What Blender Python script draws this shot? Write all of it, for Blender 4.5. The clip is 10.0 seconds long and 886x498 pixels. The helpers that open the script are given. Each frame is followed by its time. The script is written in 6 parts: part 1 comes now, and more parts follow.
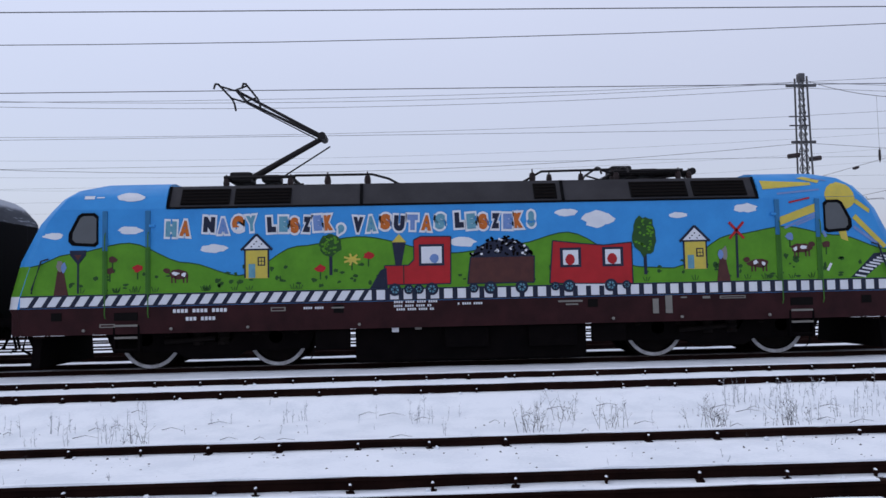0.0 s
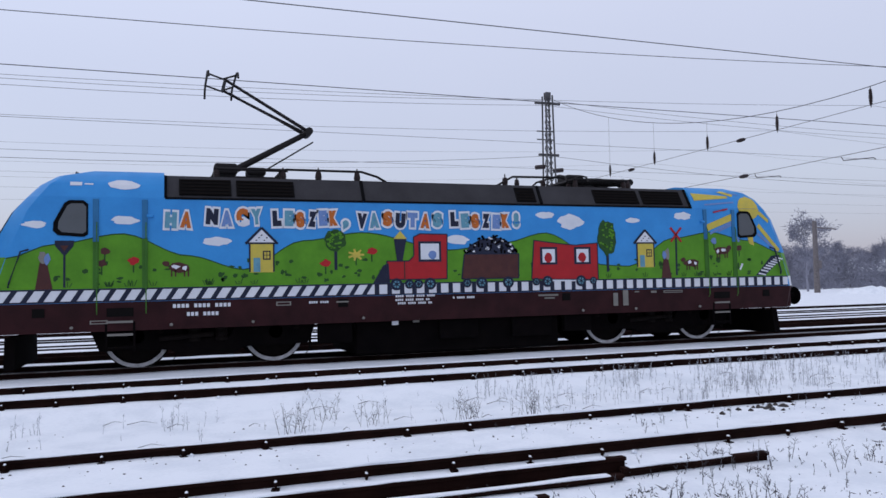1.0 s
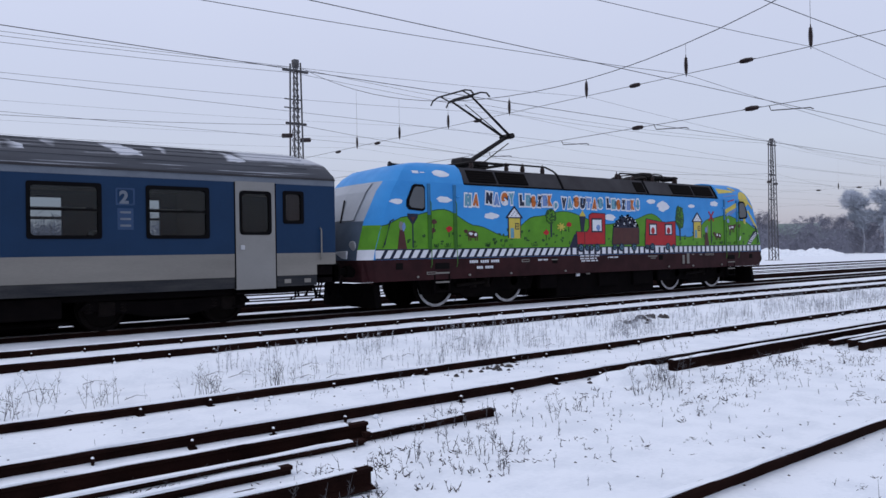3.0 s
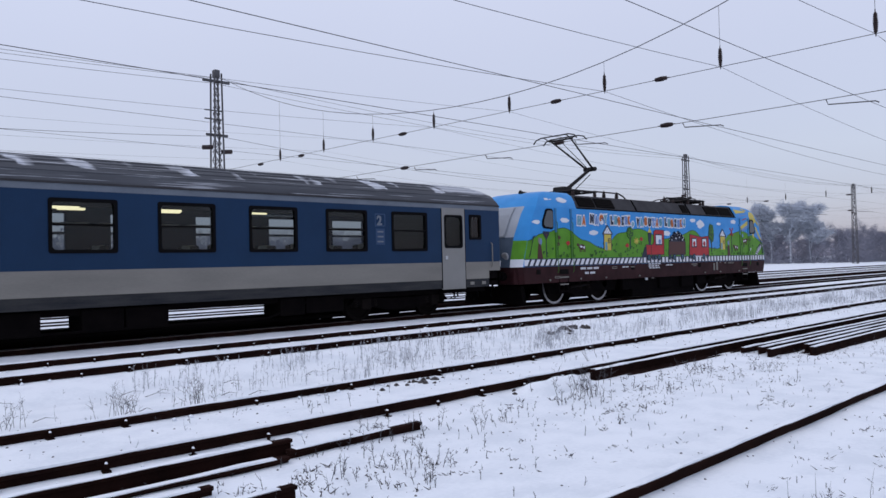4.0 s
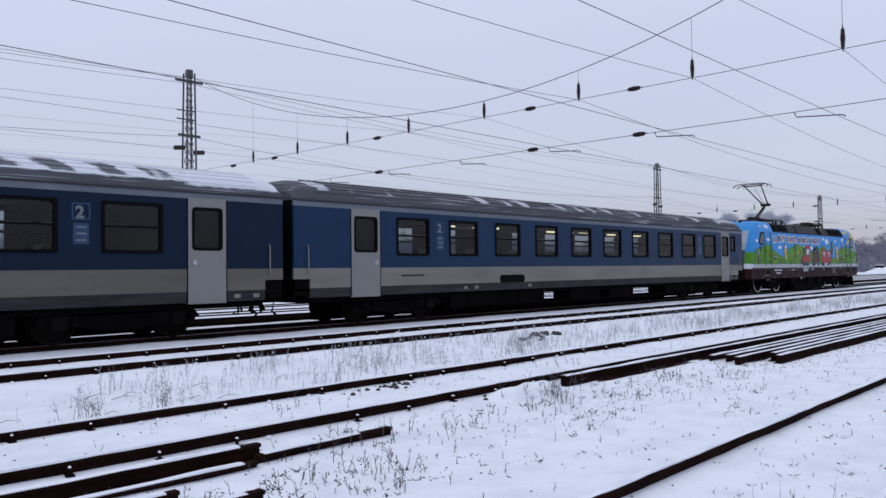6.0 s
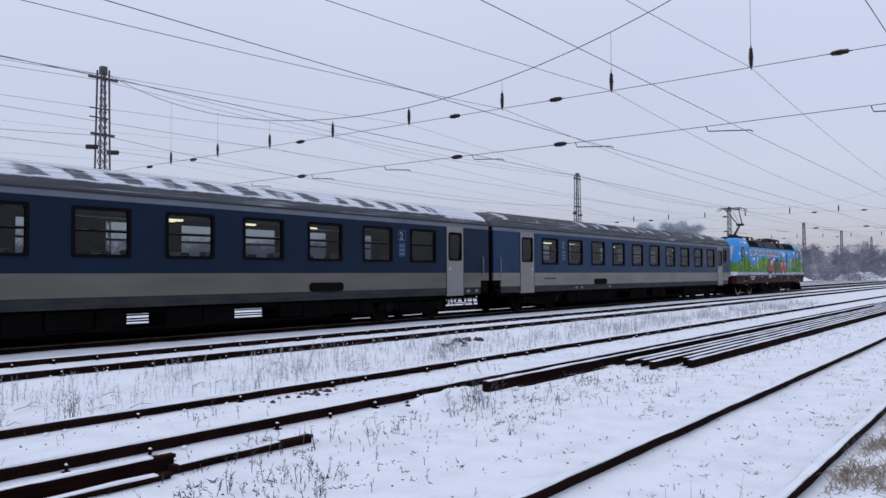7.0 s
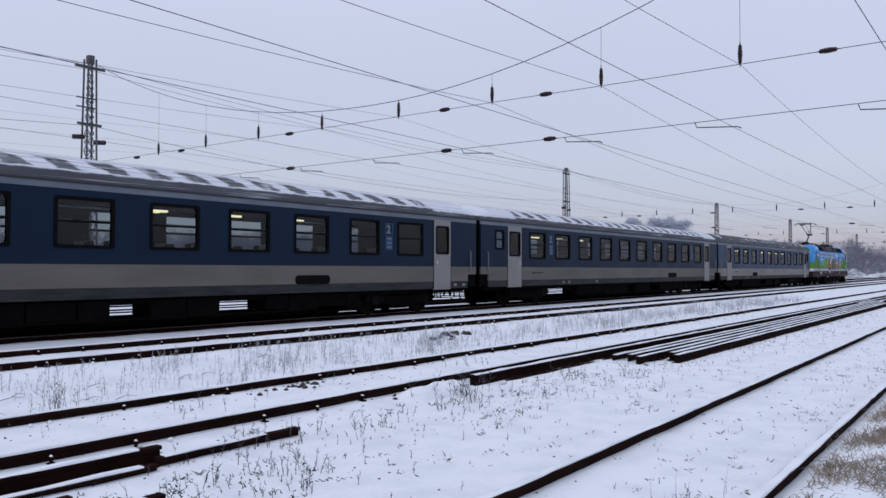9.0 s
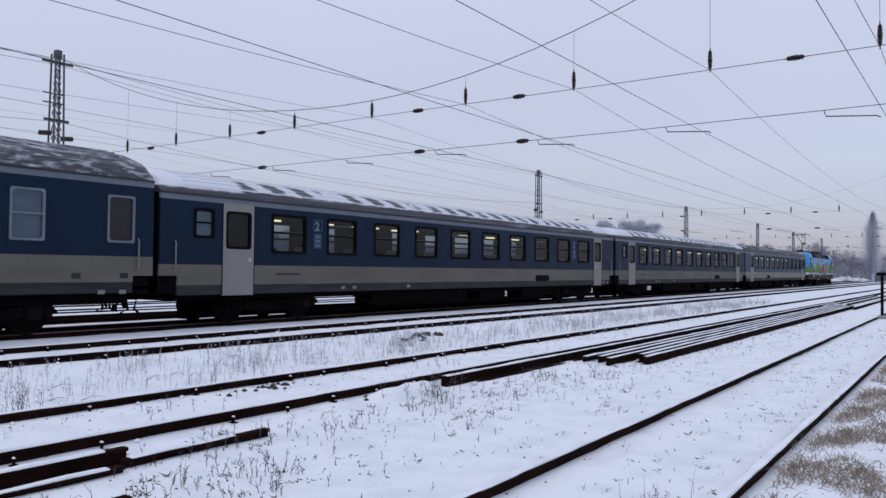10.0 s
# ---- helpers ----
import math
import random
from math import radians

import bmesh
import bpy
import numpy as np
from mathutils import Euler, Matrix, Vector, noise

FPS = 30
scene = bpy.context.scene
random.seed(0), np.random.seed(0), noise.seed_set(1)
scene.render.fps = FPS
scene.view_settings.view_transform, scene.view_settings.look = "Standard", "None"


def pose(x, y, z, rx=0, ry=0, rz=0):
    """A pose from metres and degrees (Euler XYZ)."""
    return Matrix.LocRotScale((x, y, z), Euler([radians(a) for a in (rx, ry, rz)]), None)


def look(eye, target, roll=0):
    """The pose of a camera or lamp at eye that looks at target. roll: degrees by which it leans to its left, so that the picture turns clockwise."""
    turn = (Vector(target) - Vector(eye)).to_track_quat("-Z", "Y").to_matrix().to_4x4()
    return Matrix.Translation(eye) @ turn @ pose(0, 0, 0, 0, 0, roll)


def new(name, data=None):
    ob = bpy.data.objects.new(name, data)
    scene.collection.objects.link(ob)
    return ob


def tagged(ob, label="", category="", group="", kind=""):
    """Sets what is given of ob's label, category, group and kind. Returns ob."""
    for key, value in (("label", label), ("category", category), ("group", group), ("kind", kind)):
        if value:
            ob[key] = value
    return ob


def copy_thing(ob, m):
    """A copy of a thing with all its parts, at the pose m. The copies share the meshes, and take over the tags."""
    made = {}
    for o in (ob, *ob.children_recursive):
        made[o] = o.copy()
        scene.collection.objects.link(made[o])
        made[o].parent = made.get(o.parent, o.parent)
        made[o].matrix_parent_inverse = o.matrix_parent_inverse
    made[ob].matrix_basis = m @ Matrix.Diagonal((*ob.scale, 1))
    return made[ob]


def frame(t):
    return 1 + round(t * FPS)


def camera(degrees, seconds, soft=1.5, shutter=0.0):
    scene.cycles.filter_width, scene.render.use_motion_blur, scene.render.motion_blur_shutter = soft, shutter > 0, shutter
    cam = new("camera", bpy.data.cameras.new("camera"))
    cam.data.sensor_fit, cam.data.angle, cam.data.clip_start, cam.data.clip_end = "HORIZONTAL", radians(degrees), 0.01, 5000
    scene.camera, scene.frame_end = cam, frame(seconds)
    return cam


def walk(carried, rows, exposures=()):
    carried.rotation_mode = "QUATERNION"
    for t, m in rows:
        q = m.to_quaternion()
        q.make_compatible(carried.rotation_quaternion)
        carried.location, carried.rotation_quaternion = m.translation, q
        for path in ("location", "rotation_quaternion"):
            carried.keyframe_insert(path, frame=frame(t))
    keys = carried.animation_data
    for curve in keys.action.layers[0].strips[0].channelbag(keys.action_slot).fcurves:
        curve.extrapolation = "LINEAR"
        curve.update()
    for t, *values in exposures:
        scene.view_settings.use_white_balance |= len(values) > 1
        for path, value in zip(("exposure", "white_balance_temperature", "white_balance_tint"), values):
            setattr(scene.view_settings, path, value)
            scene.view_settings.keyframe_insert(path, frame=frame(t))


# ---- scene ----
EYE = (0.0, 0.0, 1.60)
cam = camera(60.41, 10.0)
# seconds, yaw, pitch, roll of a camera that is turned on the spot
PATH = [
    (0.0, -2.02, 3.35, 1.28),
    (0.5, -10.43, 3.38, 1.34),
    (1.0, -19.61, 2.94, 1.25),
    (1.5, -25.38, 2.77, 1.73),
    (2.0, -30.07, 0.46, 1.44),
    (2.5, -35.11, 0.27, 1.15),
    (2.7, -36.91, 0.38, 1.18),
    (3.8, -42.33, 0.64, 1.03),
    (4.0, -44.17, 1.21, 1.39),
    (4.5, -45.29, 0.87, 0.97),
    (5.0, -45.18, 1.24, 1.27),
    (6.3, -46.87, 1.57, 0.33),
    (6.5, -47.92, 1.46, 0.42),
    (7.0, -51.98, 1.96, 0.28),
    (7.5, -52.04, 2.11, 0.16),
    (8.0, -51.95, 2.19, -0.14),
    (8.5, -52.46, 1.84, -0.30),
    (9.0, -52.85, 1.48, -0.17),
    (9.5, -53.77, 1.47, -0.33),
    (10.0, -54.94, 1.57, -0.56)]
walk(cam, [(t, pose(*EYE, 90 + p, r, y)) for t, y, p, r in PATH],
     exposures=[(0.0, -0.04), (2.0, -0.01), (6.5, -0.02), (10.0, -0.09)])

# ---- world, sun, exposure ----
SUN_ELEV, SUN_ROT = 56.0, -73.0
world = bpy.data.worlds.new("overcast_sky")
scene.world = world
world.use_nodes = True
wn, wl = world.node_tree.nodes, world.node_tree.links
wn.clear()
sky = wn.new("ShaderNodeTexSky")
sky.sky_type = "NISHITA"
sky.sun_disc = False
sky.sun_elevation, sky.sun_rotation = radians(SUN_ELEV), radians(SUN_ROT)
sky.dust_density, sky.air_density = 1.0, 1.0
bg_clear, bg_cloud, bg_sum, w_out = (wn.new(n) for n in ("ShaderNodeBackground", "ShaderNodeBackground", "ShaderNodeAddShader", "ShaderNodeOutputWorld"))
bg_clear.inputs["Strength"].default_value = 0.05
w_co, w_sep, w_ramp = wn.new("ShaderNodeTexCoord"), wn.new("ShaderNodeSeparateXYZ"), wn.new("ShaderNodeValToRGB")
w_noise = wn.new("ShaderNodeTexNoise")
w_noise.inputs["Scale"].default_value, w_noise.inputs["Detail"].default_value = 1.6, 3.0
w_mix = wn.new("ShaderNodeMixRGB")
w_mix.blend_type = "MULTIPLY"
w_mix.inputs["Fac"].default_value = 0.10
wl.new(w_co.outputs["Generated"], w_sep.inputs[0])
wl.new(w_co.outputs["Generated"], w_noise.inputs["Vector"])
wl.new(w_sep.outputs["Z"], w_ramp.inputs["Fac"])
w_ramp.color_ramp.elements[0].position, w_ramp.color_ramp.elements[0].color = 0.0, (0.195, 0.175, 0.305, 1)
w_ramp.color_ramp.elements[1].position, w_ramp.color_ramp.elements[1].color = 0.40, (0.586, 0.600, 0.722, 1)
for w_at, w_col in ((0.05, (0.285, 0.265, 0.38, 1)), (0.13, (0.415, 0.41, 0.50, 1))):
    w_ramp.color_ramp.elements.new(w_at).color = w_col
wl.new(w_ramp.outputs["Color"], w_mix.inputs["Color1"])
wl.new(w_noise.outputs["Fac"], w_mix.inputs["Color2"])
wl.new(w_mix.outputs["Color"], bg_cloud.inputs["Color"])
bg_cloud.inputs["Strength"].default_value = 1.06
wl.new(sky.outputs["Color"], bg_clear.inputs["Color"])
wl.new(bg_clear.outputs[0], bg_sum.inputs[0])
wl.new(bg_cloud.outputs[0], bg_sum.inputs[1])
wl.new(bg_sum.outputs[0], w_out.inputs["Surface"])

sun = new("sun", bpy.data.lights.new("sun", "SUN"))
sun.data.energy, sun.data.angle, sun.data.color = 0.5, radians(40), (1.0, 0.97, 0.95)
sun.matrix_world = look((-40, 12, 62), (0, 0, 0))


# ---- materials ----
def material(name, colour, rough=0.6, metal=0.0, second=None, scale=6.0, amount=0.5, fine=60.0, bump=0.0, spec=0.22, stretch=(1, 1, 1)):
    """A principled surface that varies at two scales between its colour and a second one."""
    m = bpy.data.materials.new(name)
    m.use_nodes = True
    n, l = m.node_tree.nodes, m.node_tree.links
    p = n["Principled BSDF"]
    p.inputs["Metallic"].default_value, p.inputs["Specular IOR Level"].default_value = metal, spec
    second = second or tuple(c * 0.6 for c in colour)
    co, mp = n.new("ShaderNodeTexCoord"), n.new("ShaderNodeMapping")
    mp.inputs["Scale"].default_value = stretch
    l.new(co.outputs["Object"], mp.inputs["Vector"])
    coarse, grain, mix, add = n.new("ShaderNodeTexNoise"), n.new("ShaderNodeTexNoise"), n.new("ShaderNodeMixRGB"), n.new("ShaderNodeMath")
    coarse.inputs["Scale"].default_value, coarse.inputs["Detail"].default_value = scale, 5.0
    grain.inputs["Scale"].default_value, grain.inputs["Detail"].default_value = fine, 3.0
    l.new(mp.outputs[0], coarse.inputs["Vector"])
    l.new(mp.outputs[0], grain.inputs["Vector"])
    add.operation = "MULTIPLY_ADD"
    add.inputs[1].default_value = 0.35
    l.new(grain.outputs["Fac"], add.inputs[0])
    l.new(coarse.outputs["Fac"], add.inputs[2])
    ramp = n.new("ShaderNodeMapRange")
    ramp.inputs["From Min"].default_value, ramp.inputs["From Max"].default_value = 0.45, 0.95
    ramp.inputs["To Max"].default_value = amount
    l.new(add.outputs[0], ramp.inputs["Value"])
    l.new(ramp.outputs[0], mix.inputs["Fac"])
    mix.inputs["Color1"].default_value, mix.inputs["Color2"].default_value = (*colour, 1), (*second, 1)
    l.new(mix.outputs[0], p.inputs["Base Color"])
    r2 = n.new("ShaderNodeMapRange")
    r2.inputs["To Min"].default_value, r2.inputs["To Max"].default_value = max(0.02, rough - 0.12), min(1.0, rough + 0.12)
    l.new(coarse.outputs["Fac"], r2.inputs["Value"])
    l.new(r2.outputs[0], p.inputs["Roughness"])
    if bump:
        b = n.new("ShaderNodeBump")
        b.inputs["Strength"].default_value, b.inputs["Distance"].default_value = bump, 0.02
        l.new(add.outputs[0], b.inputs["Height"])
        l.new(b.outputs[0], p.inputs["Normal"])
    return m


def glow(name, colour, strength):
    m = bpy.data.materials.new(name)
    m.use_nodes = True
    p = m.node_tree.nodes["Principled BSDF"]
    p.inputs["Base Color"].default_value = (*colour, 1)
    p.inputs["Emission Color"].default_value, p.inputs["Emission Strength"].default_value = (*colour, 1), strength
    return m


def glass(name, tint, rough=0.03):
    m = bpy.data.materials.new(name)
    m.use_nodes = True
    n, l = m.node_tree.nodes, m.node_tree.links
    n.remove(n["Principled BSDF"])
    tr, gl, mx, lw, pw = n.new("ShaderNodeBsdfTransparent"), n.new("ShaderNodeBsdfGlossy"), n.new("ShaderNodeMixShader"), n.new("ShaderNodeLayerWeight"), n.new("ShaderNodeMath")
    tr.inputs["Color"].default_value = (*tint, 1)
    gl.inputs["Roughness"].default_value = rough
    pw.operation = "POWER"
    pw.inputs[1].default_value = 4.0
    lo = n.new("ShaderNodeMapRange")
    lo.inputs["To Min"].default_value, lo.inputs["To Max"].default_value = 0.03, 0.45
    l.new(lw.outputs["Facing"], pw.inputs[0])
    l.new(pw.outputs[0], lo.inputs["Value"])
    l.new(lo.outputs[0], mx.inputs[0])
    l.new(tr.outputs[0], mx.inputs[1])
    l.new(gl.outputs[0], mx.inputs[2])
    l.new(mx.outputs[0], n["Material Output"].inputs["Surface"])
    return m


SNOW = material("snow", (0.79, 0.83, 0.88), 0.85, 0, (0.62, 0.67, 0.73), 2.2, 0.55, 26.0, 0.4, 0.3)
for node in SNOW.node_tree.nodes:  # crisper mottling than on painted things
    if node.type == "MAP_RANGE" and abs(node.inputs["From Max"].default_value - 0.95) < 0.01:
        node.inputs["From Min"].default_value, node.inputs["From Max"].default_value = 0.60, 0.84
RAIL = material("rusty_rail", (0.022, 0.0095, 0.0075), 0.9, 0.0, (0.005, 0.003, 0.003), 3.0, 0.9, 60.0, 0.3, 0.03)
RAILTOP = material("worn_rail_head", (0.30, 0.28, 0.27), 0.4, 0.6, (0.16, 0.13, 0.12), 3.0, 0.8, 90.0, 0.1)
# ballast base is near black: shade under the train is in the colour
SHADED_BALLAST = material("shade_dark_ballast_blown_snow", (0.010, 0.008, 0.008), 0.95, 0, (0.45, 0.48, 0.53), 1.6, 0.6, 30.0, 1.0, 0.02, stretch=(0.12, 2.2, 1))
STRAW = material("dry_straw", (0.40, 0.345, 0.285), 0.95, 0, (0.15, 0.12, 0.10), 5.0, 0.9, 50.0)
TWIG = material("grey_twig", (0.20, 0.18, 0.18), 0.9, 0, (0.10, 0.09, 0.09), 5.0, 0.9, 50.0)
STEEL = material("galvanised_steel", (0.10, 0.10, 0.108), 0.75, 0.0, (0.055, 0.05, 0.05), 2.0, 0.9, 40.0, 0.1)
WIRE = material("weathered_wire", (0.13, 0.13, 0.14), 0.7, 0.0, (0.08, 0.08, 0.085), 2.0, 0.8, 40.0)
INSUL = material("brown_porcelain", (0.030, 0.018, 0.018), 0.35, 0, (0.015, 0.010, 0.010), 8.0, 0.5, 60.0)
CONCRETE = material("concrete", (0.33, 0.32, 0.31), 0.9, 0, (0.22, 0.21, 0.20), 3.0, 0.8, 50.0, 0.4)


# ---- mesh helpers ----
def mesh_from(name, bm, mat):
    me = bpy.data.meshes.new(name)
    bmesh.ops.recalc_face_normals(bm, faces=bm.faces[:])
    bm.to_mesh(me)
    bm.free()
    me.materials.append(mat)
    return me


def part(name, bm, mat, parent=None, label=""):
    ob = new(name, mesh_from(name, bm, mat))
    if parent:
        ob.parent = parent
    if label:
        ob["label"] = label
    return ob


def part_of(name, me, parent, m=None):
    """Another object on a mesh that is there already."""
    ob = new(name, me)
    ob.parent = parent
    if m:
        ob.matrix_basis = m
    return ob


def box(x0, x1, y0, y1, z0, z1, bm=None, bevel=0.0):
    own = bmesh.new()
    bmesh.ops.create_cube(own, size=1.0)
    bmesh.ops.scale(own, vec=(x1 - x0, y1 - y0, z1 - z0), verts=own.verts)
    bmesh.ops.translate(own, vec=((x0 + x1) / 2, (y0 + y1) / 2, (z0 + z1) / 2), verts=own.verts)
    if bevel:
        bmesh.ops.bevel(own, geom=own.edges[:], offset=bevel, segments=2, affect="EDGES", profile=0.5)
    return join(bm, own)


def join(bm, own):
    if bm is None:
        return own
    lut = [bm.verts.new(v.co) for v in own.verts]
    own.verts.index_update()
    for f in own.faces:
        bm.faces.new([lut[v.index] for v in f.verts])
    own.free()
    return bm


def tube(points, r, seg=5, bm=None, r2=None, closed=True):
    """A round bar along a row of points; it may taper to r2."""
    bm = bm if bm is not None else bmesh.new()
    pts = [Vector(p) for p in points]
    rings = []
    for i, p in enumerate(pts):
        d = (pts[min(i + 1, len(pts) - 1)] - pts[max(i - 1, 0)]).normalized()
        a = d.cross(Vector((0, 0, 1)) if abs(d.z) < 0.95 else Vector((1, 0, 0))).normalized()
        b = d.cross(a)
        k = r if r2 is None else r + (r2 - r) * i / (len(pts) - 1)
        rings.append([bm.verts.new(p + (a * math.cos(2 * math.pi * j / seg) + b * math.sin(2 * math.pi * j / seg)) * k) for j in range(seg)])
    for q, w in zip(rings, rings[1:]):
        for j in range(seg):
            bm.faces.new((q[j], q[(j + 1) % seg], w[(j + 1) % seg], w[j]))
    if closed:
        bm.faces.new(rings[0][::-1])
        bm.faces.new(rings[-1])
    return bm


def prism(outline, axis, a, b, bm=None):
    """An outline of (u, v) pushed along an axis from a to b: axis y takes (x, z), axis x takes (y, z), axis z takes (x, y)."""
    bm = bm if bm is not None else bmesh.new()
    place = {"x": lambda u, v, w: (w, u, v), "y": lambda u, v, w: (u, w, v), "z": lambda u, v, w: (u, v, w)}[axis]
    lo = [bm.verts.new(place(u, v, a)) for u, v in outline]
    hi = [bm.verts.new(place(u, v, b)) for u, v in outline]
    bm.faces.new(lo)
    bm.faces.new(hi[::-1])
    for i in range(len(lo)):
        j = (i + 1) % len(lo)
        bm.faces.new((lo[i], hi[i], hi[j], lo[j]))
    return bm


def lathe(profile, seg=12, bm=None, m=None):
    """A turned shape: (radius, height) pairs spun about z, then moved by m."""
    own = bmesh.new()
    rings = [[own.verts.new((r * math.cos(2 * math.pi * j / seg), r * math.sin(2 * math.pi * j / seg), z)) for j in range(seg)] for r, z in profile]
    for q, w in zip(rings, rings[1:]):
        for j in range(seg):
            own.faces.new((q[j], q[(j + 1) % seg], w[(j + 1) % seg], w[j]))
    own.faces.new(rings[0][::-1])
    own.faces.new(rings[-1])
    if m:
        own.transform(m)
    return join(bm, own)


def empty(name, m=None):
    ob = new(name)
    ob.empty_display_size = 0.3
    if m:
        ob.matrix_basis = m
    return ob


# ---- ground ----
TRACKS = {"yard": (2.15, 0.10), "siding": (6.80, 0.20), "loop": (11.50, 0.33), "main": (16.95, 0.17)}
PROFILE = [(-3000, -0.05), (-3, -0.02), (0.6, 0.0), (1.2, 0.015), (1.36, 0.0), (1.6, 0.0), (2.3, 0.0), (2.66, 0.0), (3.0, 0.015), (3.8, 0.0), (4.6, 0.0), (5.6, 0.07), (6.05, 0.10), (7.5, 0.11), (8.6, 0.03), (9.6, 0.05), (10.6, 0.22), (12.4, 0.235),
           (13.4, 0.14), (14.6, 0.09), (15.4, 0.10), (16.05, 0.095), (16.22, 0.02), (18.4, 0.03), (19.4, 0.03), (22.0, 0.03), (40, 0.0), (3000, 0.0)]


def ground_height(x, y):
    for (a, za), (b, zb) in zip(PROFILE, PROFILE[1:]):
        if y <= b:
            k = (y - a) / (b - a)
            k = k * k * (3 - 2 * k) if b - a < 10 else k
            z = za + (zb - za) * k
            break
    near = max(0.0, 1 - math.hypot(x - 12, y - 6) / 60)
    bumpy = 0.016 * noise.noise((x * 0.5, y * 0.8, 0)) + 0.011 * noise.noise((x * 1.5, y * 2.0, 4)) + 0.005 * noise.noise((x * 4, y * 5, 9))
    return z + near * bumpy


def build_ground():
    xs = np.unique(np.concatenate([[-3000, -800, -300, -120, -60, -35], np.arange(-22, -4, 0.5), np.arange(-4, 22, 0.16), np.arange(22, 50, 0.4), np.arange(50, 120, 3), [160, 240, 400, 800, 3000]]))
    ys = np.unique(np.concatenate([[-3000, -500, -100, -30, -8, -3], np.arange(-1, 15, 0.14), np.arange(15, 20, 0.3), np.arange(20, 60, 3), [80, 120, 200, 400, 900, 3000]]))
    verts = [(x, y, ground_height(x, y)) for y in ys for x in xs]
    w = len(xs)
    faces = [(j * w + i, j * w + i + 1, (j + 1) * w + i + 1, (j + 1) * w + i) for j in range(len(ys) - 1) for i in range(w - 1)]
    me = bpy.data.meshes.new("ground")
    me.from_pydata(verts, [], faces)
    me.materials.append(SNOW)
    for p in me.polygons:
        p.use_smooth = True
    tagged(new("ground", me), "snow-covered ground of a railway yard with thin drifts", "ground", kind="structure")
    # trackbed strip that carries the train's underside shade as dark gravel
    bm = bmesh.new()
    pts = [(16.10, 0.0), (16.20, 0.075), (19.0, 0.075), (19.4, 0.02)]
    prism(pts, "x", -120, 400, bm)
    tagged(part("ballast", bm, SHADED_BALLAST), "gravel ballast of the running line, darkened for the shade under the train", "ballast", kind="structure")


# ---- rails ----
RAIL_SHAPE = [(-0.07, 0.0), (0.07, 0.0), (0.07, 0.012), (0.012, 0.03), (0.01, 0.115), (0.036, 0.125), (0.036, 0.155), (-0.036, 0.155), (-0.036, 0.125), (-0.01, 0.115), (-0.012, 0.03), (-0.07, 0.012)]


def rail_bm(x0, x1, y0, y1, z, bm=None, h=0.155):
    """A flat-bottomed rail, its head at height z, running from (x0, y0) to (x1, y1)."""
    bm = bm if bm is not None else bmesh.new()
    ends = []
    for x, y in ((x0, y0), (x1, y1)):
        ends.append([bm.verts.new((x, y + u, z - h + v * h / 0.155)) for u, v in RAIL_SHAPE])
    n = len(RAIL_SHAPE)
    for i in range(n):
        j = (i + 1) % n
        bm.faces.new((ends[0][i], ends[1][i], ends[1][j], ends[0][j]))
    bm.faces.new(ends[0])
    bm.faces.new(ends[1][::-1])
    return bm


def yard_y(x):
    """The yard track's far rail, a touch askew to the other tracks."""
    return 2.79 + 0.0045 * x


def bent_rail_bm(xs, line, z, h=0.155):
    bm = bmesh.new()
    rings = [[bm.verts.new((x, line(x) + u, z - h + v)) for u, v in RAIL_SHAPE] for x in xs]
    n = len(RAIL_SHAPE)
    for p, q in zip(rings, rings[1:]):
        for i in range(n):
            j = (i + 1) % n
            bm.faces.new((p[i], q[i], q[j], p[j]))
    bm.faces.new(rings[0])
    bm.faces.new(rings[-1][::-1])
    return bm


def clip_mesh():
    """A rail bolt on its base plate with a cap of snow."""
    bm = box(-0.075, 0.075, -0.15, -0.05, -0.02, 0.022)
    lathe([(0.026, 0.0), (0.026, 0.034), (0.036, 0.036), (0.036, 0.074), (0.032, 0.080), (0.030, 0.086), (0.018, 0.100), (0.005, 0.106)], 8, bm, pose(0, -0.10, 0.020))
    me = mesh_from("clip", bm, RAIL)
    me.materials.append(SNOW)
    for f in me.polygons:
        if f.center.z > 0.104:
            f.material_index = 1
    return me


def snowcap_bm(x0, x1, y, z, seed, line=None):
    """Snow that lies on top of a rail in one long thin ridge."""
    rnd = random.Random(seed)
    bm = bmesh.new()
    x, prev = x0, None
    while x < x1:
        w, h = 0.038 + rnd.uniform(-0.003, 0.003), 0.012 + rnd.uniform(-0.006, 0.008)
        ring = [bm.verts.new((x, (line(x) if line else y) + u * w, z - 0.003 + v * h)) for u, v in ((-1, 0), (-0.8, 0.9), (0.8, 0.9), (1, 0))]
        if prev:
            for i in range(3):
                bm.faces.new((prev[i], ring[i], ring[i + 1], prev[i + 1]))
        prev = ring
        x += rnd.uniform(0.2, 0.5) * (1 + max(0, x - 10) * 0.1)
    return bm


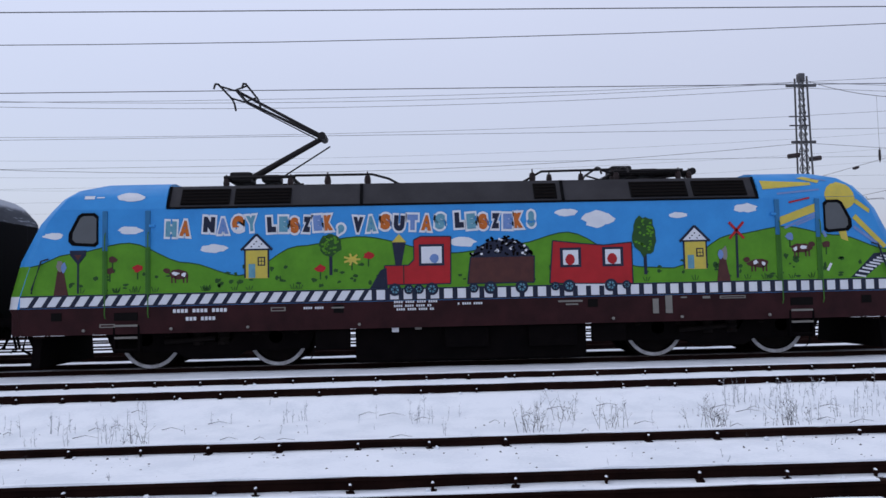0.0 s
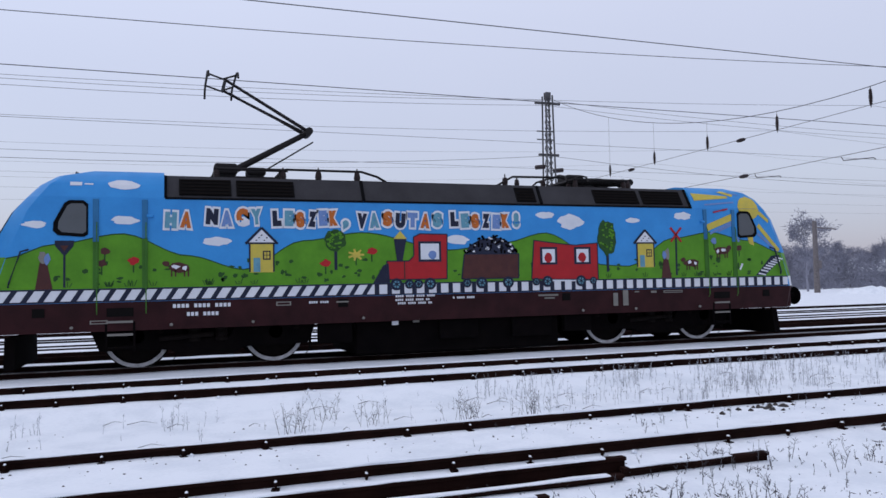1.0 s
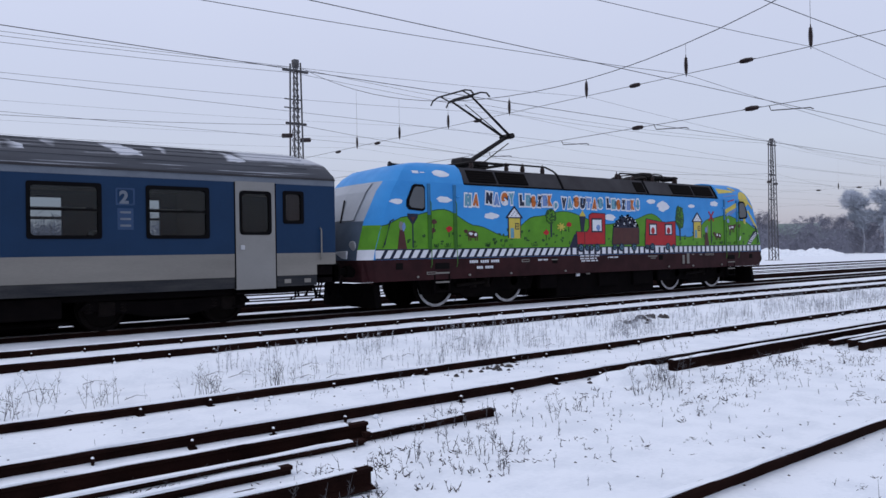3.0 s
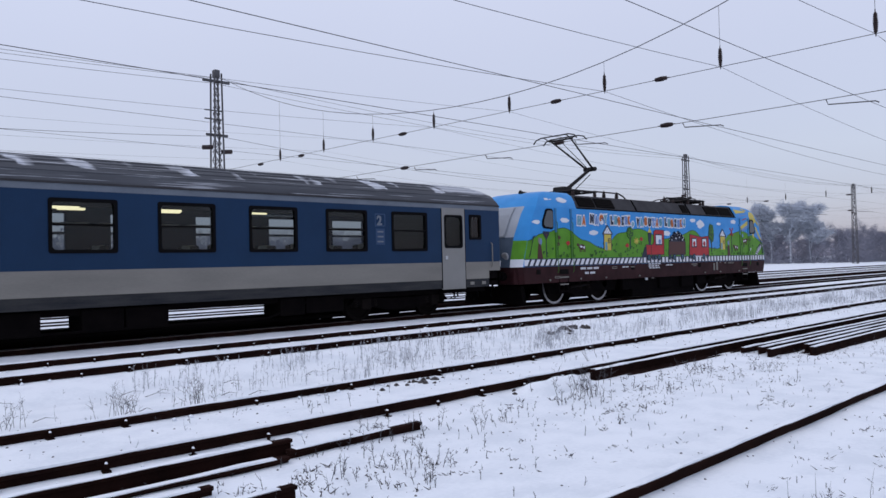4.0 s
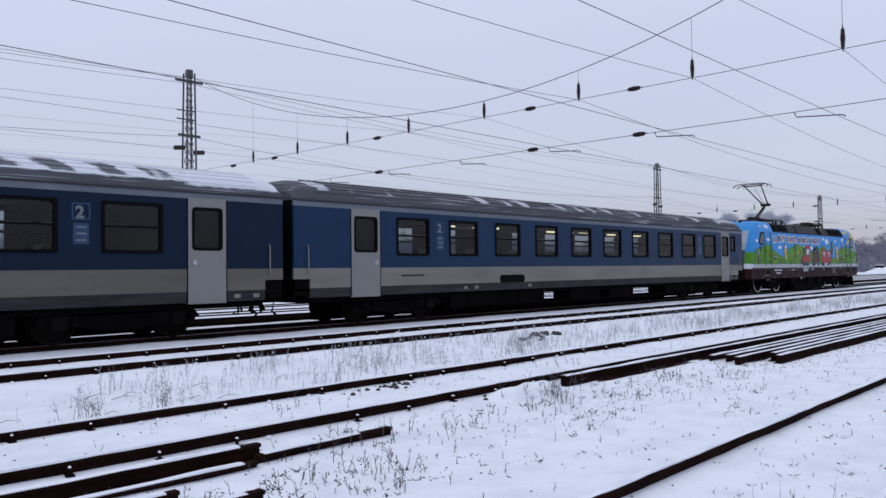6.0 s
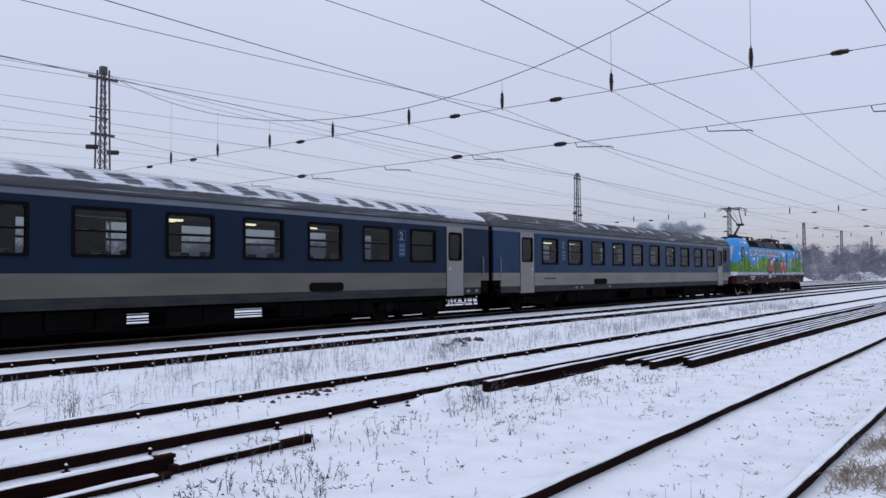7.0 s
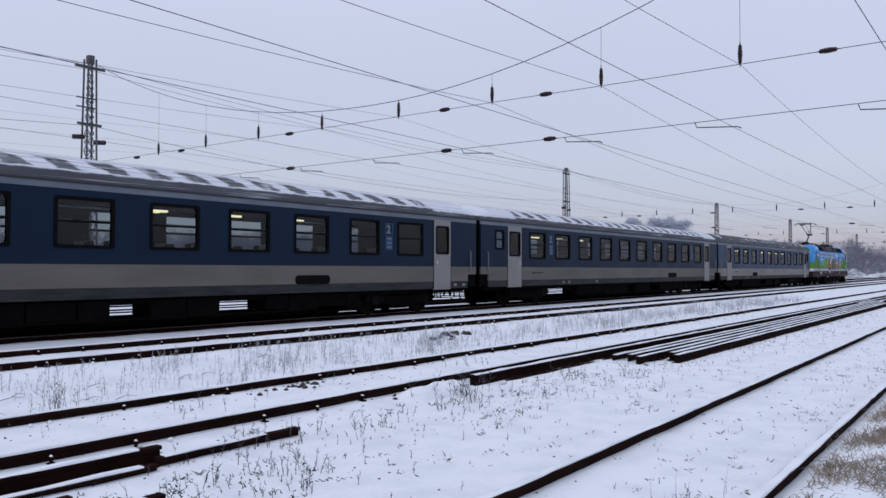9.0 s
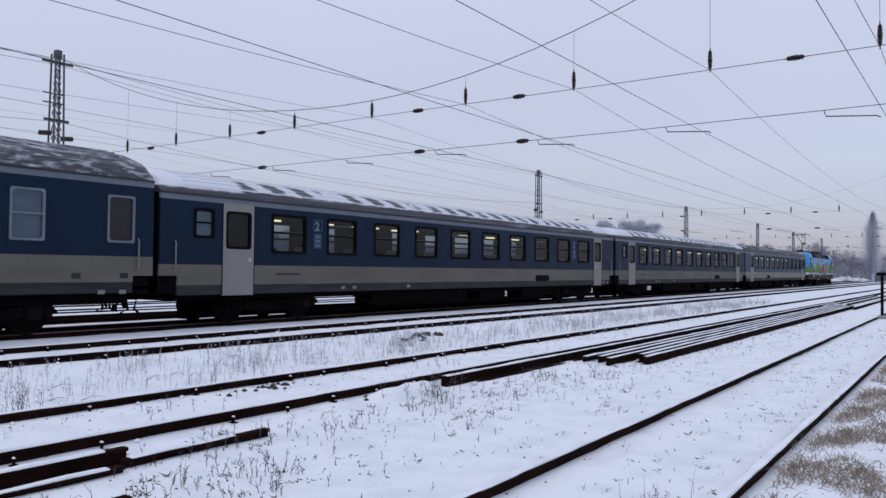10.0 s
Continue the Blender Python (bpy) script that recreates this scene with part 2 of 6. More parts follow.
def build_tracks():
    clip = clip_mesh()
    spec = [("yard", 2.90, 3.10, 1.40, 1.50, 0.10), ("siding", 7.55, 7.55, 6.04, 6.04, 0.20), ("loop", 12.26, 12.26, 10.74, 10.74, 0.33), ("main", 17.70, 17.70, 16.20, 16.20, 0.17)]
    k = 0
    for nm, ya0, ya1, yb0, yb1, z in spec:
        label = {"yard": "rusty disused yard rail sunk in the snow", "siding": "rusty siding rail with snow on its head", "loop": "brown loop-line rail standing proud of the snow", "main": "running rail under the passing train"}[nm]
        for y0, y1 in ((ya0, ya1), (yb0, yb1)):
            k += 1
            x0 = -60 if nm != "yard" else -10
            x1 = 400 if nm != "yard" else 60
            line = None
            if nm == "yard":
                line = (lambda x: yard_y(x)) if k % 2 else (lambda x: yard_y(x) - 1.41)
            shape = bent_rail_bm([-10, -4, 0, 2, 3, 4, 5, 6, 7, 8, 9, 10, 12, 14, 17, 20, 25, 32, 60], line, z) if line else rail_bm(x0, x1, y0, y1, z)
            rail = tagged(part("rail", shape, RAIL), label, "rail", "rails of the tracks")
            if nm in ("siding", "loop", "yard"):
                cap = part("snow_cap", snowcap_bm(max(x0, -30), min(x1, 60), y0, z, k, line), SNOW, rail, "thin snow on the rail head")
            if nm in ("siding", "loop"):
                rnd = random.Random(k)
                for i in range(56):
                    x = -9 + i * 0.70 + rnd.uniform(-0.06, 0.06)
                    if rnd.random() < (0.2 if nm == "siding" else 0.05):
                        continue
                    part_of("clip", clip, rail, pose(x, y0, ground_height(x, y0 - 0.1) + rnd.uniform(-0.022, -0.002), 0, 0, rnd.uniform(-15, 15)) @ Matrix.Diagonal((0.42, 0.8, 0.62, 1)))
            if nm == "main":
                part("rail_head", box(-60, 400, y0 - 0.033, y0 + 0.033, z - 0.004, z + 0.004), RAILTOP, rail, "bright worn running surface")
    for i in range(4):
        yc = (21.0, 25.6, 29.6, 34.2)[i]
        for d in (-0.75, 0.75):
            tagged(part("rail", rail_bm(-60, 400, yc + d, yc + d, 0.16 if i == 0 else 0.075), RAIL), "rusty rail of a track beyond the running line", "rail", "rails of the tracks")


# ---- loose rails stacked beside the siding ----
def build_loose_rails():
    spec = [(-6.0, 3.50, 5.48, 0.19, 0), (-7.0, 3.36, 5.30, 0.10, 0), (3.40, 4.85, 5.36, 0.13, 0), (-3.0, 2.56, 5.03, 0.09, 0.0), (-6.0, 2.85, 4.42, 0.15, 0), (-4.0, 2.1, 4.62, 0.10, 0),
            (8.15, 42.0, 5.72, 0.21, 0), (8.9, 41.0, 5.60, 0.08, 0), (11.9, 41.5, 5.45, 0.16, 0), (12.1, 40.5, 5.26, 0.16, 0), (12.0, 41.2, 5.07, 0.15, 0), (12.95, 40.0, 4.86, 0.15, 0), (12.75, 39.6, 4.70, 0.14, 0), (39.0, 66.0, 5.9, 0.22, 0), (37.5, 60.0, 5.66, 0.16, 0), (42.0, 64.0, 5.2, 0.15, 0), (38.2, 58.0, 4.5, 0.13, 0.006)]
    for i, (x0, x1, y, z, dy) in enumerate(spec):
        rail = tagged(part("loose_rail", rail_bm(x0, x1, y, y + dy * (x1 - x0), z, h=0.14), RAIL), "old rusty rail lying loose on snow beside the siding", "rail", "stack of loose rails")
        if i != 7:
            part("snow_cap", snowcap_bm(x0 + 0.05, x1 - 0.05, y, z, 40 + i), SNOW, rail, "thin snow on the rail head")


# ---- overhead line ----
MAST_Y = 48.6
MAST_X = [-39.7, 25.63, 91.6, 155.5, 217.3, 266.2, 321.0]
WIRED = [2.30, 7.22, 12.16, 16.95, 21.92, 26.78, 31.5, 36.0, 40.6]
HANG_Z, LOW_Z, WIRE_Z = 8.32, 6.57, 6.24


def arc_z(y):
    """Height of the upper span wire: lowest over the middle tracks."""
    return 9.06 + (0.0122 if y < 23 else 0.0094) * (y - 23.0) ** 2


def insulator_bm(length, r, m, bm=None):
    """A long porcelain rod with close sheds, narrowing to its metal ends."""
    n = 9
    prof = [(0.014, -0.08), (0.018, 0.0), (r * 0.45, length * 0.05)]
    for i in range(n):
        z = length * (0.12 + 0.76 * i / (n - 1))
        k = 1.0 - 0.25 * abs(i - (n - 1) / 2) / (n / 2)
        prof += [(r * k * 0.72, z - 0.022), (r * k, z - 0.006), (r * k, z + 0.012), (r * k * 0.72, z + 0.022)]
    prof += [(r * 0.45, length * 0.95), (0.018, length), (0.014, length + 0.08)]
    return lathe(prof, 8, bm, m)


def headspan(k=1.0):
    """k thins the cables of spans further down the yard, standing in for haze."""
    top = tagged(empty("headspan"), "head span of steel cables with brown insulators across the tracks", "overhead line", "head spans over the yard")
    ys = np.linspace(-16, MAST_Y, 40)
    part("span_wire", tube([(0, y, arc_z(y)) for y in ys], 0.018 * k, 5), WIRE, top)
    for z in (HANG_Z, LOW_Z):
        part("cross_wire", tube([(0, -16, z + 0.1), (0, 10, z), (0, 30, z + 0.05), (0, MAST_Y, z + 0.12)], 0.013 * k, 5), WIRE, top)
    for y in WIRED:
        if arc_z(y) > HANG_Z + 0.72:
            part("hanger", tube([(0, y, HANG_Z + 0.66), (0, y, arc_z(y))], 0.008 * k, 4), WIRE, top)
        part("insulator", insulator_bm(0.68, 0.085, pose(0, y, HANG_Z)), INSUL, top)
        part("steady_arm", tube([(0, y + 1.5, LOW_Z), (0.05, y + 1.45, LOW_Z - 0.16), (0.1, y + 0.1, WIRE_Z + 0.06), (0.1, y, WIRE_Z)], 0.020, 5), STEEL, top)
    for y in (4.6, 14.47, 19.35, 29.1, 38.3, 42.9):
        part("insulator", insulator_bm(0.55, 0.10, pose(0, y - 0.27, HANG_Z + 0.02, -90, 0, 0)), INSUL, top)
    for y in (14.3, 19.25, 29.0):
        part("insulator", insulator_bm(0.55, 0.10, pose(0, y - 0.27, LOW_Z + 0.02, -90, 0, 0)), INSUL, top)
    return top


def mast(h=15.3):
    top = tagged(empty("lattice_mast"), "tapered steel lattice mast of the overhead line", "mast", "overhead line masts")
    b, t = 0.42, 0.11
    half = lambda z: b + (t - b) * z / h
    for sx in (-1, 1):
        for sy in (-1, 1):
            part("leg", prism([(-0.045, -0.045), (0.045, -0.045), (0.045, 0.045), (-0.045, 0.045)], "z", 0, 1), STEEL, top).matrix_basis = Matrix(
                ((1, 0, sx * (t - b), sx * b), (0, 1, sy * (t - b), sy * b), (0, 0, h, 0), (0, 0, 0, 1)))
    zs = [0]
    while zs[-1] < h - 0.6:
        zs.append(min(h, zs[-1] + 1.9 * half(zs[-1]) + 0.15))
    for i, (z0, z1) in enumerate(zip(zs, zs[1:])):
        a, c = half(z0), half(z1)
        s = 1 if i % 2 else -1
        for q in (-1, 1):
            part("brace", tube([(-s * a, q * a, z0), (s * c, q * c, z1)], 0.028, 4), STEEL, top)
            part("brace", tube([(q * a, -s * a, z0), (q * c, s * c, z1)], 0.035, 4), STEEL, top)
            part("brace", tube([(-c, q * c, z1), (c, q * c, z1)], 0.025, 4), STEEL, top)
    part("cap", box(-0.20, 0.20, -0.20, 0.20, h - 0.30, h + 0.25, bevel=0.03), STEEL, top)
    part("base", box(-0.8, 0.8, -0.8, 0.8, -0.3, 0.35, bevel=0.05), CONCRETE, top)
    for z, w in ((h - 0.55, 1.0), (h - 4.3, 0.8)):
        part("crossarm", box(-w, w, -0.07, 0.07, z - 0.08, z + 0.08), STEEL, top)
    for sx in (-1, 1):
        part("arm_insulator", lathe([(0.05, -0.42), (0.16, -0.36), (0.16, 0.36), (0.05, 0.42)], 10, None, pose(sx * 0.72, 0, h - 5.3 - 0.1 * sx, 0, 84, 0)), INSUL, top)
    for z in (h - 2.6, h - 3.2, h - 7.4):
        part("bracket", tube([(-0.9, 0, z), (0.5, 0, z)], 0.05, 5), STEEL, top)
    return top


def sagged(p, q, sag, n=14):
    p, q = Vector(p), Vector(q)
    return [p.lerp(q, k) - Vector((0, 0, 4 * sag * k * (1 - k))) for k in np.linspace(0, 1, n)]


def build_overhead():
    headspan().matrix_basis = pose(MAST_X[1], 0, 0)
    far_span = headspan(0.45)
    far_span.matrix_basis = pose(MAST_X[2], 0, 0)
    for x in (MAST_X[0], *MAST_X[3:6]):
        copy_thing(far_span, pose(x, 0, 0))
    m = mast()
    m.matrix_basis = pose(MAST_X[1], MAST_Y, 0)
    for x, sunk in zip((MAST_X[0], *MAST_X[2:]), (0, 0.30, 0.5, 0.5, 0.5, 0.5)):
        copy_thing(m, pose(x, MAST_Y, -sunk))
    for i, y in enumerate(WIRED):
        line = tagged(empty("contact_line"), "messenger cable and contact wire above a track", "overhead line", "wires along the tracks")
        # far wires are drawn thinner, since no haze fades them
        thick = 0.0095 if y < 18 else 0.006 if y < 28 else 0.004
        for j in range(0, 5 if y < 28 else 3):
            x0, x1 = MAST_X[j], MAST_X[j + 1]
            s = (-0.15 if j % 2 else 0.15) * (1 if i == 0 else -1)
            slim = thick if j < 2 else thick * 0.6
            mess = sagged((x0, y, HANG_Z), (x1, y, HANG_Z), 1.0, 17)
            part("messenger_cable", tube(mess, slim, 4), WIRE, line)
            part("contact_wire", tube([(x0, y + s, WIRE_Z), (x1, y - s, WIRE_Z)], slim, 4), WIRE, line)
    for k, (dy, z) in enumerate(((-0.3, 14.9), (0.35, 14.7), (-0.2, 10.9))):
        cable = tagged(empty("feeder_cable"), "feeder cable strung from mast to mast", "cable", "feeder cables")
        for j in range(0, 6):
            part("cable_span", tube(sagged((MAST_X[j], MAST_Y + dy, z), (MAST_X[j + 1], MAST_Y + dy, z), 0.9 if k < 2 else 1.4), 0.014 if j < 2 else 0.010, 4), WIRE, cable)


build_ground()
build_tracks()
build_loose_rails()
build_overhead()

# ---- paints of the train ----
SKYBLUE = material("sky_blue_vinyl", (0.040, 0.275, 0.64), 0.45, 0, (0.030, 0.215, 0.54), 2.5, 0.8, 30.0, 0.03)
NOSEGREY = material("pale_nose_paint", (0.34, 0.38, 0.44), 0.4, 0, (0.26, 0.30, 0.36), 2.0, 0.8, 30.0)
NOSEDARK = material("grey_blue_nose_paint", (0.10, 0.135, 0.19), 0.4, 0, (0.05, 0.07, 0.10), 2.0, 0.8, 30.0)
GRASS = material("grass_green_vinyl", (0.098, 0.290, 0.016), 0.5, 0, (0.062, 0.195, 0.012), 3.0, 0.8, 14.0)
MAROON = material("maroon_frame_paint", (0.036, 0.010, 0.012), 0.65, 0, (0.016, 0.006, 0.007), 2.5, 0.9, 40.0, 0.05, 0.12)
PWHITE = material("white_vinyl", (0.70, 0.72, 0.76), 0.4, 0, (0.58, 0.60, 0.66), 5.0, 0.7, 40.0)
NAVY = material("dark_navy_vinyl", (0.010, 0.014, 0.035), 0.4, 0, (0.02, 0.025, 0.05), 5.0, 0.7, 40.0)
RED = material("red_vinyl", (0.42, 0.016, 0.022), 0.4, 0, (0.30, 0.012, 0.016), 4.0, 0.8, 40.0)
YELLOW = material("yellow_vinyl", (0.60, 0.47, 0.07), 0.4, 0, (0.45, 0.38, 0.08), 6.0, 0.9, 40.0)
ORANGE = material("orange_vinyl", (0.50, 0.14, 0.025), 0.4, 0, (0.38, 0.09, 0.02), 6.0, 0.9, 40.0)
TEAL = material("teal_vinyl", (0.14, 0.34, 0.42), 0.4, 0, (0.07, 0.2, 0.3), 6.0, 0.9, 40.0)
LEAF = material("dark_leaf_vinyl", (0.022, 0.085, 0.014), 0.4, 0, (0.015, 0.05, 0.012), 6.0, 0.9, 40.0)
COALBROWN = material("brown_vinyl", (0.055, 0.018, 0.018), 0.45, 0, (0.09, 0.03, 0.025), 7.0, 0.9, 40.0)
PALEBLUE = material("pale_blue_vinyl", (0.16, 0.26, 0.52), 0.4, 0, (0.12, 0.2, 0.4), 6.0, 0.9, 40.0)
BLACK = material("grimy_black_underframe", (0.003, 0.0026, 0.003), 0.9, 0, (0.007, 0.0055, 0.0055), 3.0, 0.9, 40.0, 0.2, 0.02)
RUBBER = material("black_rubber", (0.004, 0.004, 0.005), 0.8, 0, (0.009, 0.009, 0.009), 8.0, 0.6, 60.0, 0, 0.04)
ROOFGREY = material("dark_grey_roof_paint", (0.042, 0.041, 0.046), 0.7, 0, (0.026, 0.025, 0.028), 2.0, 0.9, 30.0, 0.05, 0.2)
GRILLE = material("black_grille", (0.006, 0.0055, 0.0055), 0.85, 0, (0.010, 0.009, 0.009), 9.0, 0.6, 60.0, 0, 0.05)
TYRE = material("chalky_white_tyre_ring", (0.60, 0.60, 0.62), 0.8, 0, (0.26, 0.25, 0.25), 9.0, 1.0, 50.0)
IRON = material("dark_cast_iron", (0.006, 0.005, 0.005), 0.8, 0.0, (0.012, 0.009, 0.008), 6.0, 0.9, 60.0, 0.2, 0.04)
COPPER = material("dark_roof_gear", (0.012, 0.011, 0.012), 0.7, 0.0, (0.020, 0.017, 0.017), 6.0, 0.8, 60.0)
CABGLASS = glass("cab_glass", (0.10, 0.11, 0.12), 0.03)
COACHBLUE = material("coach_blue_paint", (0.0080, 0.032, 0.082), 0.45, 0, (0.0065, 0.025, 0.063), 1.2, 0.8, 20.0, 0.04, 0.15)
# darker tones of the coach blue and grey, for all but the first coach
DEEPBLUE = material("darker_coach_blue_paint", (0.0048, 0.0165, 0.040), 0.5, 0, (0.0042, 0.0120, 0.028), 1.2, 0.8, 20.0, 0.04, 0.12)
DEEPGREY = material("darker_coach_grey_paint", (0.150, 0.140, 0.124), 0.65, 0, (0.095, 0.088, 0.078), 0.8, 0.8, 20.0, 0.04, 0.12, stretch=(0.6, 1, 3))
SIGNBLUE = material("worn_blue_sign", (0.028, 0.062, 0.135), 0.45, 0, (0.02, 0.045, 0.10), 6.0, 0.8, 40.0)
COACHGREY = material("coach_light_grey_paint", (0.235, 0.224, 0.203), 0.6, 0, (0.15, 0.144, 0.133), 0.8, 0.8, 20.0, 0.04, 0.15, stretch=(0.6, 1, 3))
COACHSKIRT = material("dirty_skirt_paint", (0.013, 0.015, 0.020), 0.75, 0, (0.050, 0.050, 0.050), 2.5, 0.9, 25.0, 0.1, stretch=(0.5, 1, 4))
COACHSTRIPE = material("pale_cornice_stripe", (0.155, 0.180, 0.215), 0.5, 0, (0.10, 0.118, 0.148), 1.5, 0.8, 25.0)
DOORGREY = material("coach_door_paint", (0.24, 0.238, 0.23), 0.6, 0, (0.20, 0.198, 0.19), 1.6, 0.8, 30.0, 0.04, 0.15)
COACHGLASS = glass("coach_window_glass", (0.56, 0.61, 0.63), 0.04)
CLEARGLASS = glass("old_coach_window_glass", (0.62, 0.68, 0.74), 0.04)
INSIDE = material("brown_coach_lining", (0.042, 0.036, 0.032), 0.7, 0, (0.028, 0.024, 0.022), 2.0, 0.7, 30.0)
SEAT = material("green_grey_seat_cover", (0.055, 0.075, 0.07), 0.85, 0, (0.035, 0.05, 0.05), 8.0, 0.8, 60.0)
CURTAIN = material("pale_headrest_cloth", (0.42, 0.46, 0.44), 0.85, 0, (0.32, 0.36, 0.34), 6.0, 0.8, 60.0)
LAMP = glow("fluorescent_tube", (1.0, 0.80, 0.48), 3.0)
ALU = material("pale_aluminium_frame", (0.45, 0.46, 0.48), 0.45, 0.5, (0.36, 0.36, 0.37), 5.0, 0.7, 40.0)


def snowy_roof(name, kind):
    """Grey roof paint under blown snow: kind says how the snow is broken up (snowy, thawed or speckled)."""
    m = material(name, (0.088, 0.094, 0.108), 0.7, 0, (0.05, 0.053, 0.062), 1.5, 0.8, 25.0, 0.05, stretch=(0.3, 1, 4))
    n, l = m.node_tree.nodes, m.node_tree.links
    p = n["Principled BSDF"]
    paint = p.inputs["Base Color"].links[0].from_socket
    co, sep = n.new("ShaderNodeTexCoord"), n.new("ShaderNodeSeparateXYZ")
    l.new(co.outputs["Object"], sep.inputs[0])
    x, z = sep.outputs["X"], sep.outputs["Z"]

    def calc(op, a, b=None, c=None):
        k = n.new("ShaderNodeMath")
        k.operation = op
        for i, v in enumerate((a, b, c)):
            if v is None:
                continue
            if isinstance(v, (int, float)):
                k.inputs[i].default_value = v
            else:
                l.new(v, k.inputs[i])
        return k.outputs[0]

    def cloud(scale, detail, stretch):
        mp, nz = n.new("ShaderNodeMapping"), n.new("ShaderNodeTexNoise")
        mp.inputs["Scale"].default_value = stretch
        l.new(co.outputs["Object"], mp.inputs["Vector"])
        l.new(mp.outputs[0], nz.inputs["Vector"])
        nz.inputs["Scale"].default_value, nz.inputs["Detail"].default_value = scale, detail
        return nz.outputs["Fac"]

    def ramp(v, lo, hi):
        r = n.new("ShaderNodeMapRange")
        r.inputs["From Min"].default_value, r.inputs["From Max"].default_value = lo, hi
        l.new(v, r.inputs["Value"])
        return r.outputs[0]

    ragged = calc("SUBTRACT", cloud(3.0, 6.0, (1, 1, 3)), 0.5)
    bay = calc("FRACT", calc("ADD", calc("MULTIPLY", x, 0.939), calc("MULTIPLY_ADD", ragged, 0.5, calc("MULTIPLY", z, 1.3))))
    patch = calc("MULTIPLY", ramp(bay, 0.0, 0.10), ramp(bay, 0.60, 0.50))
    edge = calc("MULTIPLY_ADD", ragged, 0.10, z)
    streak = ramp(cloud(2.0, 4.0, (0.25, 1, 14)), 0.60, 0.68)
    often = cloud(0.9, 2.0, (1, 0.3, 0.3))
    if kind == "snowy":
        thawed = calc("MULTIPLY", calc("MULTIPLY", patch, ramp(often, 0.36, 0.44)), calc("MULTIPLY", ramp(edge, 3.62, 3.64), ramp(edge, 3.90, 3.87)))
        fac = calc("MAXIMUM", calc("MULTIPLY", ramp(edge, 3.575, 3.605), calc("SUBTRACT", 1.0, calc("MULTIPLY", thawed, 0.9))), calc("MULTIPLY", streak, 0.35))
        ends = ramp(calc("ABSOLUTE", calc("SUBTRACT", x, 13.46)), 10.9, 11.1)
        fac = calc("MAXIMUM", fac, calc("MULTIPLY", ends, ramp(edge, 3.50, 3.55)))
    elif kind == "thawed":
        left = calc("MULTIPLY", calc("MULTIPLY", ramp(bay, 0.55, 0.62), ramp(often, 0.47, 0.54)), calc("MULTIPLY", ramp(edge, 3.66, 3.68), ramp(edge, 3.93, 3.90)))
        fac = calc("MAXIMUM", calc("MULTIPLY", left, 0.75), calc("MULTIPLY", streak, 0.45))
        fac = calc("MAXIMUM", fac, calc("MULTIPLY", calc("MULTIPLY", ramp(x, 24.6, 24.8), ramp(edge, 3.68, 3.76)), 0.6))
    else:
        fac = calc("ADD", ramp(cloud(5.0, 6.0, (0.6, 2, 2)), 0.50, 0.80), calc("MULTIPLY", ramp(edge, 3.7, 4.2), 0.12))
    mix = n.new("ShaderNodeMixRGB")
    mix.use_clamp = True
    l.new(fac, mix.inputs["Fac"])
    l.new(paint, mix.inputs["Color1"])
    mix.inputs["Color2"].default_value = (0.68, 0.71, 0.77, 1)
    l.new(mix.outputs[0], p.inputs["Base Color"])
    return m


ROOF_THAWED = snowy_roof("coach_roof_mostly_thawed", "thawed")
ROOF_SNOWY = snowy_roof("coach_roof_snowy", "snowy")
ROOF_OLD = snowy_roof("older_coach_roof", "speckled")


# ---- locomotive ----
SIDE = 1.49
LEVELS = [(0.93, 8.80, 9.04, 1.46), (1.47, 8.90, 9.27, SIDE), (1.72, 8.85, 9.24, SIDE), (2.32, 8.66, 9.088, SIDE), (2.43, 8.62, 9.06, SIDE), (3.18, 8.32, 8.66, SIDE), (3.44, 8.14, 8.44, 1.47)]
CABTOP = [(3.44, 8.14, 8.44, 1.47), (3.68, 7.97, 8.22, 1.39), (3.86, 7.72, 7.95, 1.28), (3.98, 7.25, 7.45, 1.10), (4.03, 6.7, 6.8, 0.8)]


def hull(levels, cut=None):
    """A closed shell from plan outlines stacked in height; cut keeps one cab end only, from that x outwards."""
    bm = bmesh.new()
    rings = []
    for z, xs, xc, w in levels:
        d = xc - xs
        half = [(xs, -w), (xs + d * 0.45, -w * 0.93), (xs + d * 0.8, -w * 0.8), (xc, -w * 0.5)]
        front = half + [(xc + 0.04, 0)] + [(x, -y) for x, y in half[::-1]]
        outline = front + [(-x, y) for x, y in front[::-1]] if cut is None else [(cut, -w)] + front + [(cut, w)]
        rings.append([bm.verts.new((x, y, z)) for x, y in outline])
    for a, b in zip(rings, rings[1:]):
        for i in range(len(a)):
            j = (i + 1) % len(a)
            bm.faces.new((a[i], a[j], b[j], b[i]))
    bm.faces.new(rings[0][::-1])
    bm.faces.new(rings[-1])
    return bm


def soften(ob, angle=32.0):
    """Round the shading over blunt edges and keep the sharp ones crisp."""
    bm = bmesh.new()
    bm.from_mesh(ob.data)
    for f in bm.faces:
        f.smooth = True
    for e in bm.edges:
        e.smooth = len(e.link_faces) == 2 and e.calc_face_angle(0.0) < radians(angle) and e.link_faces[0].material_index == e.link_faces[1].material_index
    bm.to_mesh(ob.data)
    bm.free()


def smooth_line(keys, n=60):
    """A soft line through a few heights."""
    xs = np.linspace(keys[0][0], keys[-1][0], n)
    out = []
    for x in xs:
        for (a, za), (b, zb) in zip(keys, keys[1:]):
            if x <= b + 1e-6:
                k = (x - a) / (b - a)
                k = k * k * (3 - 2 * k)
                out.append((float(x), za + (zb - za) * k))
                break
    return out


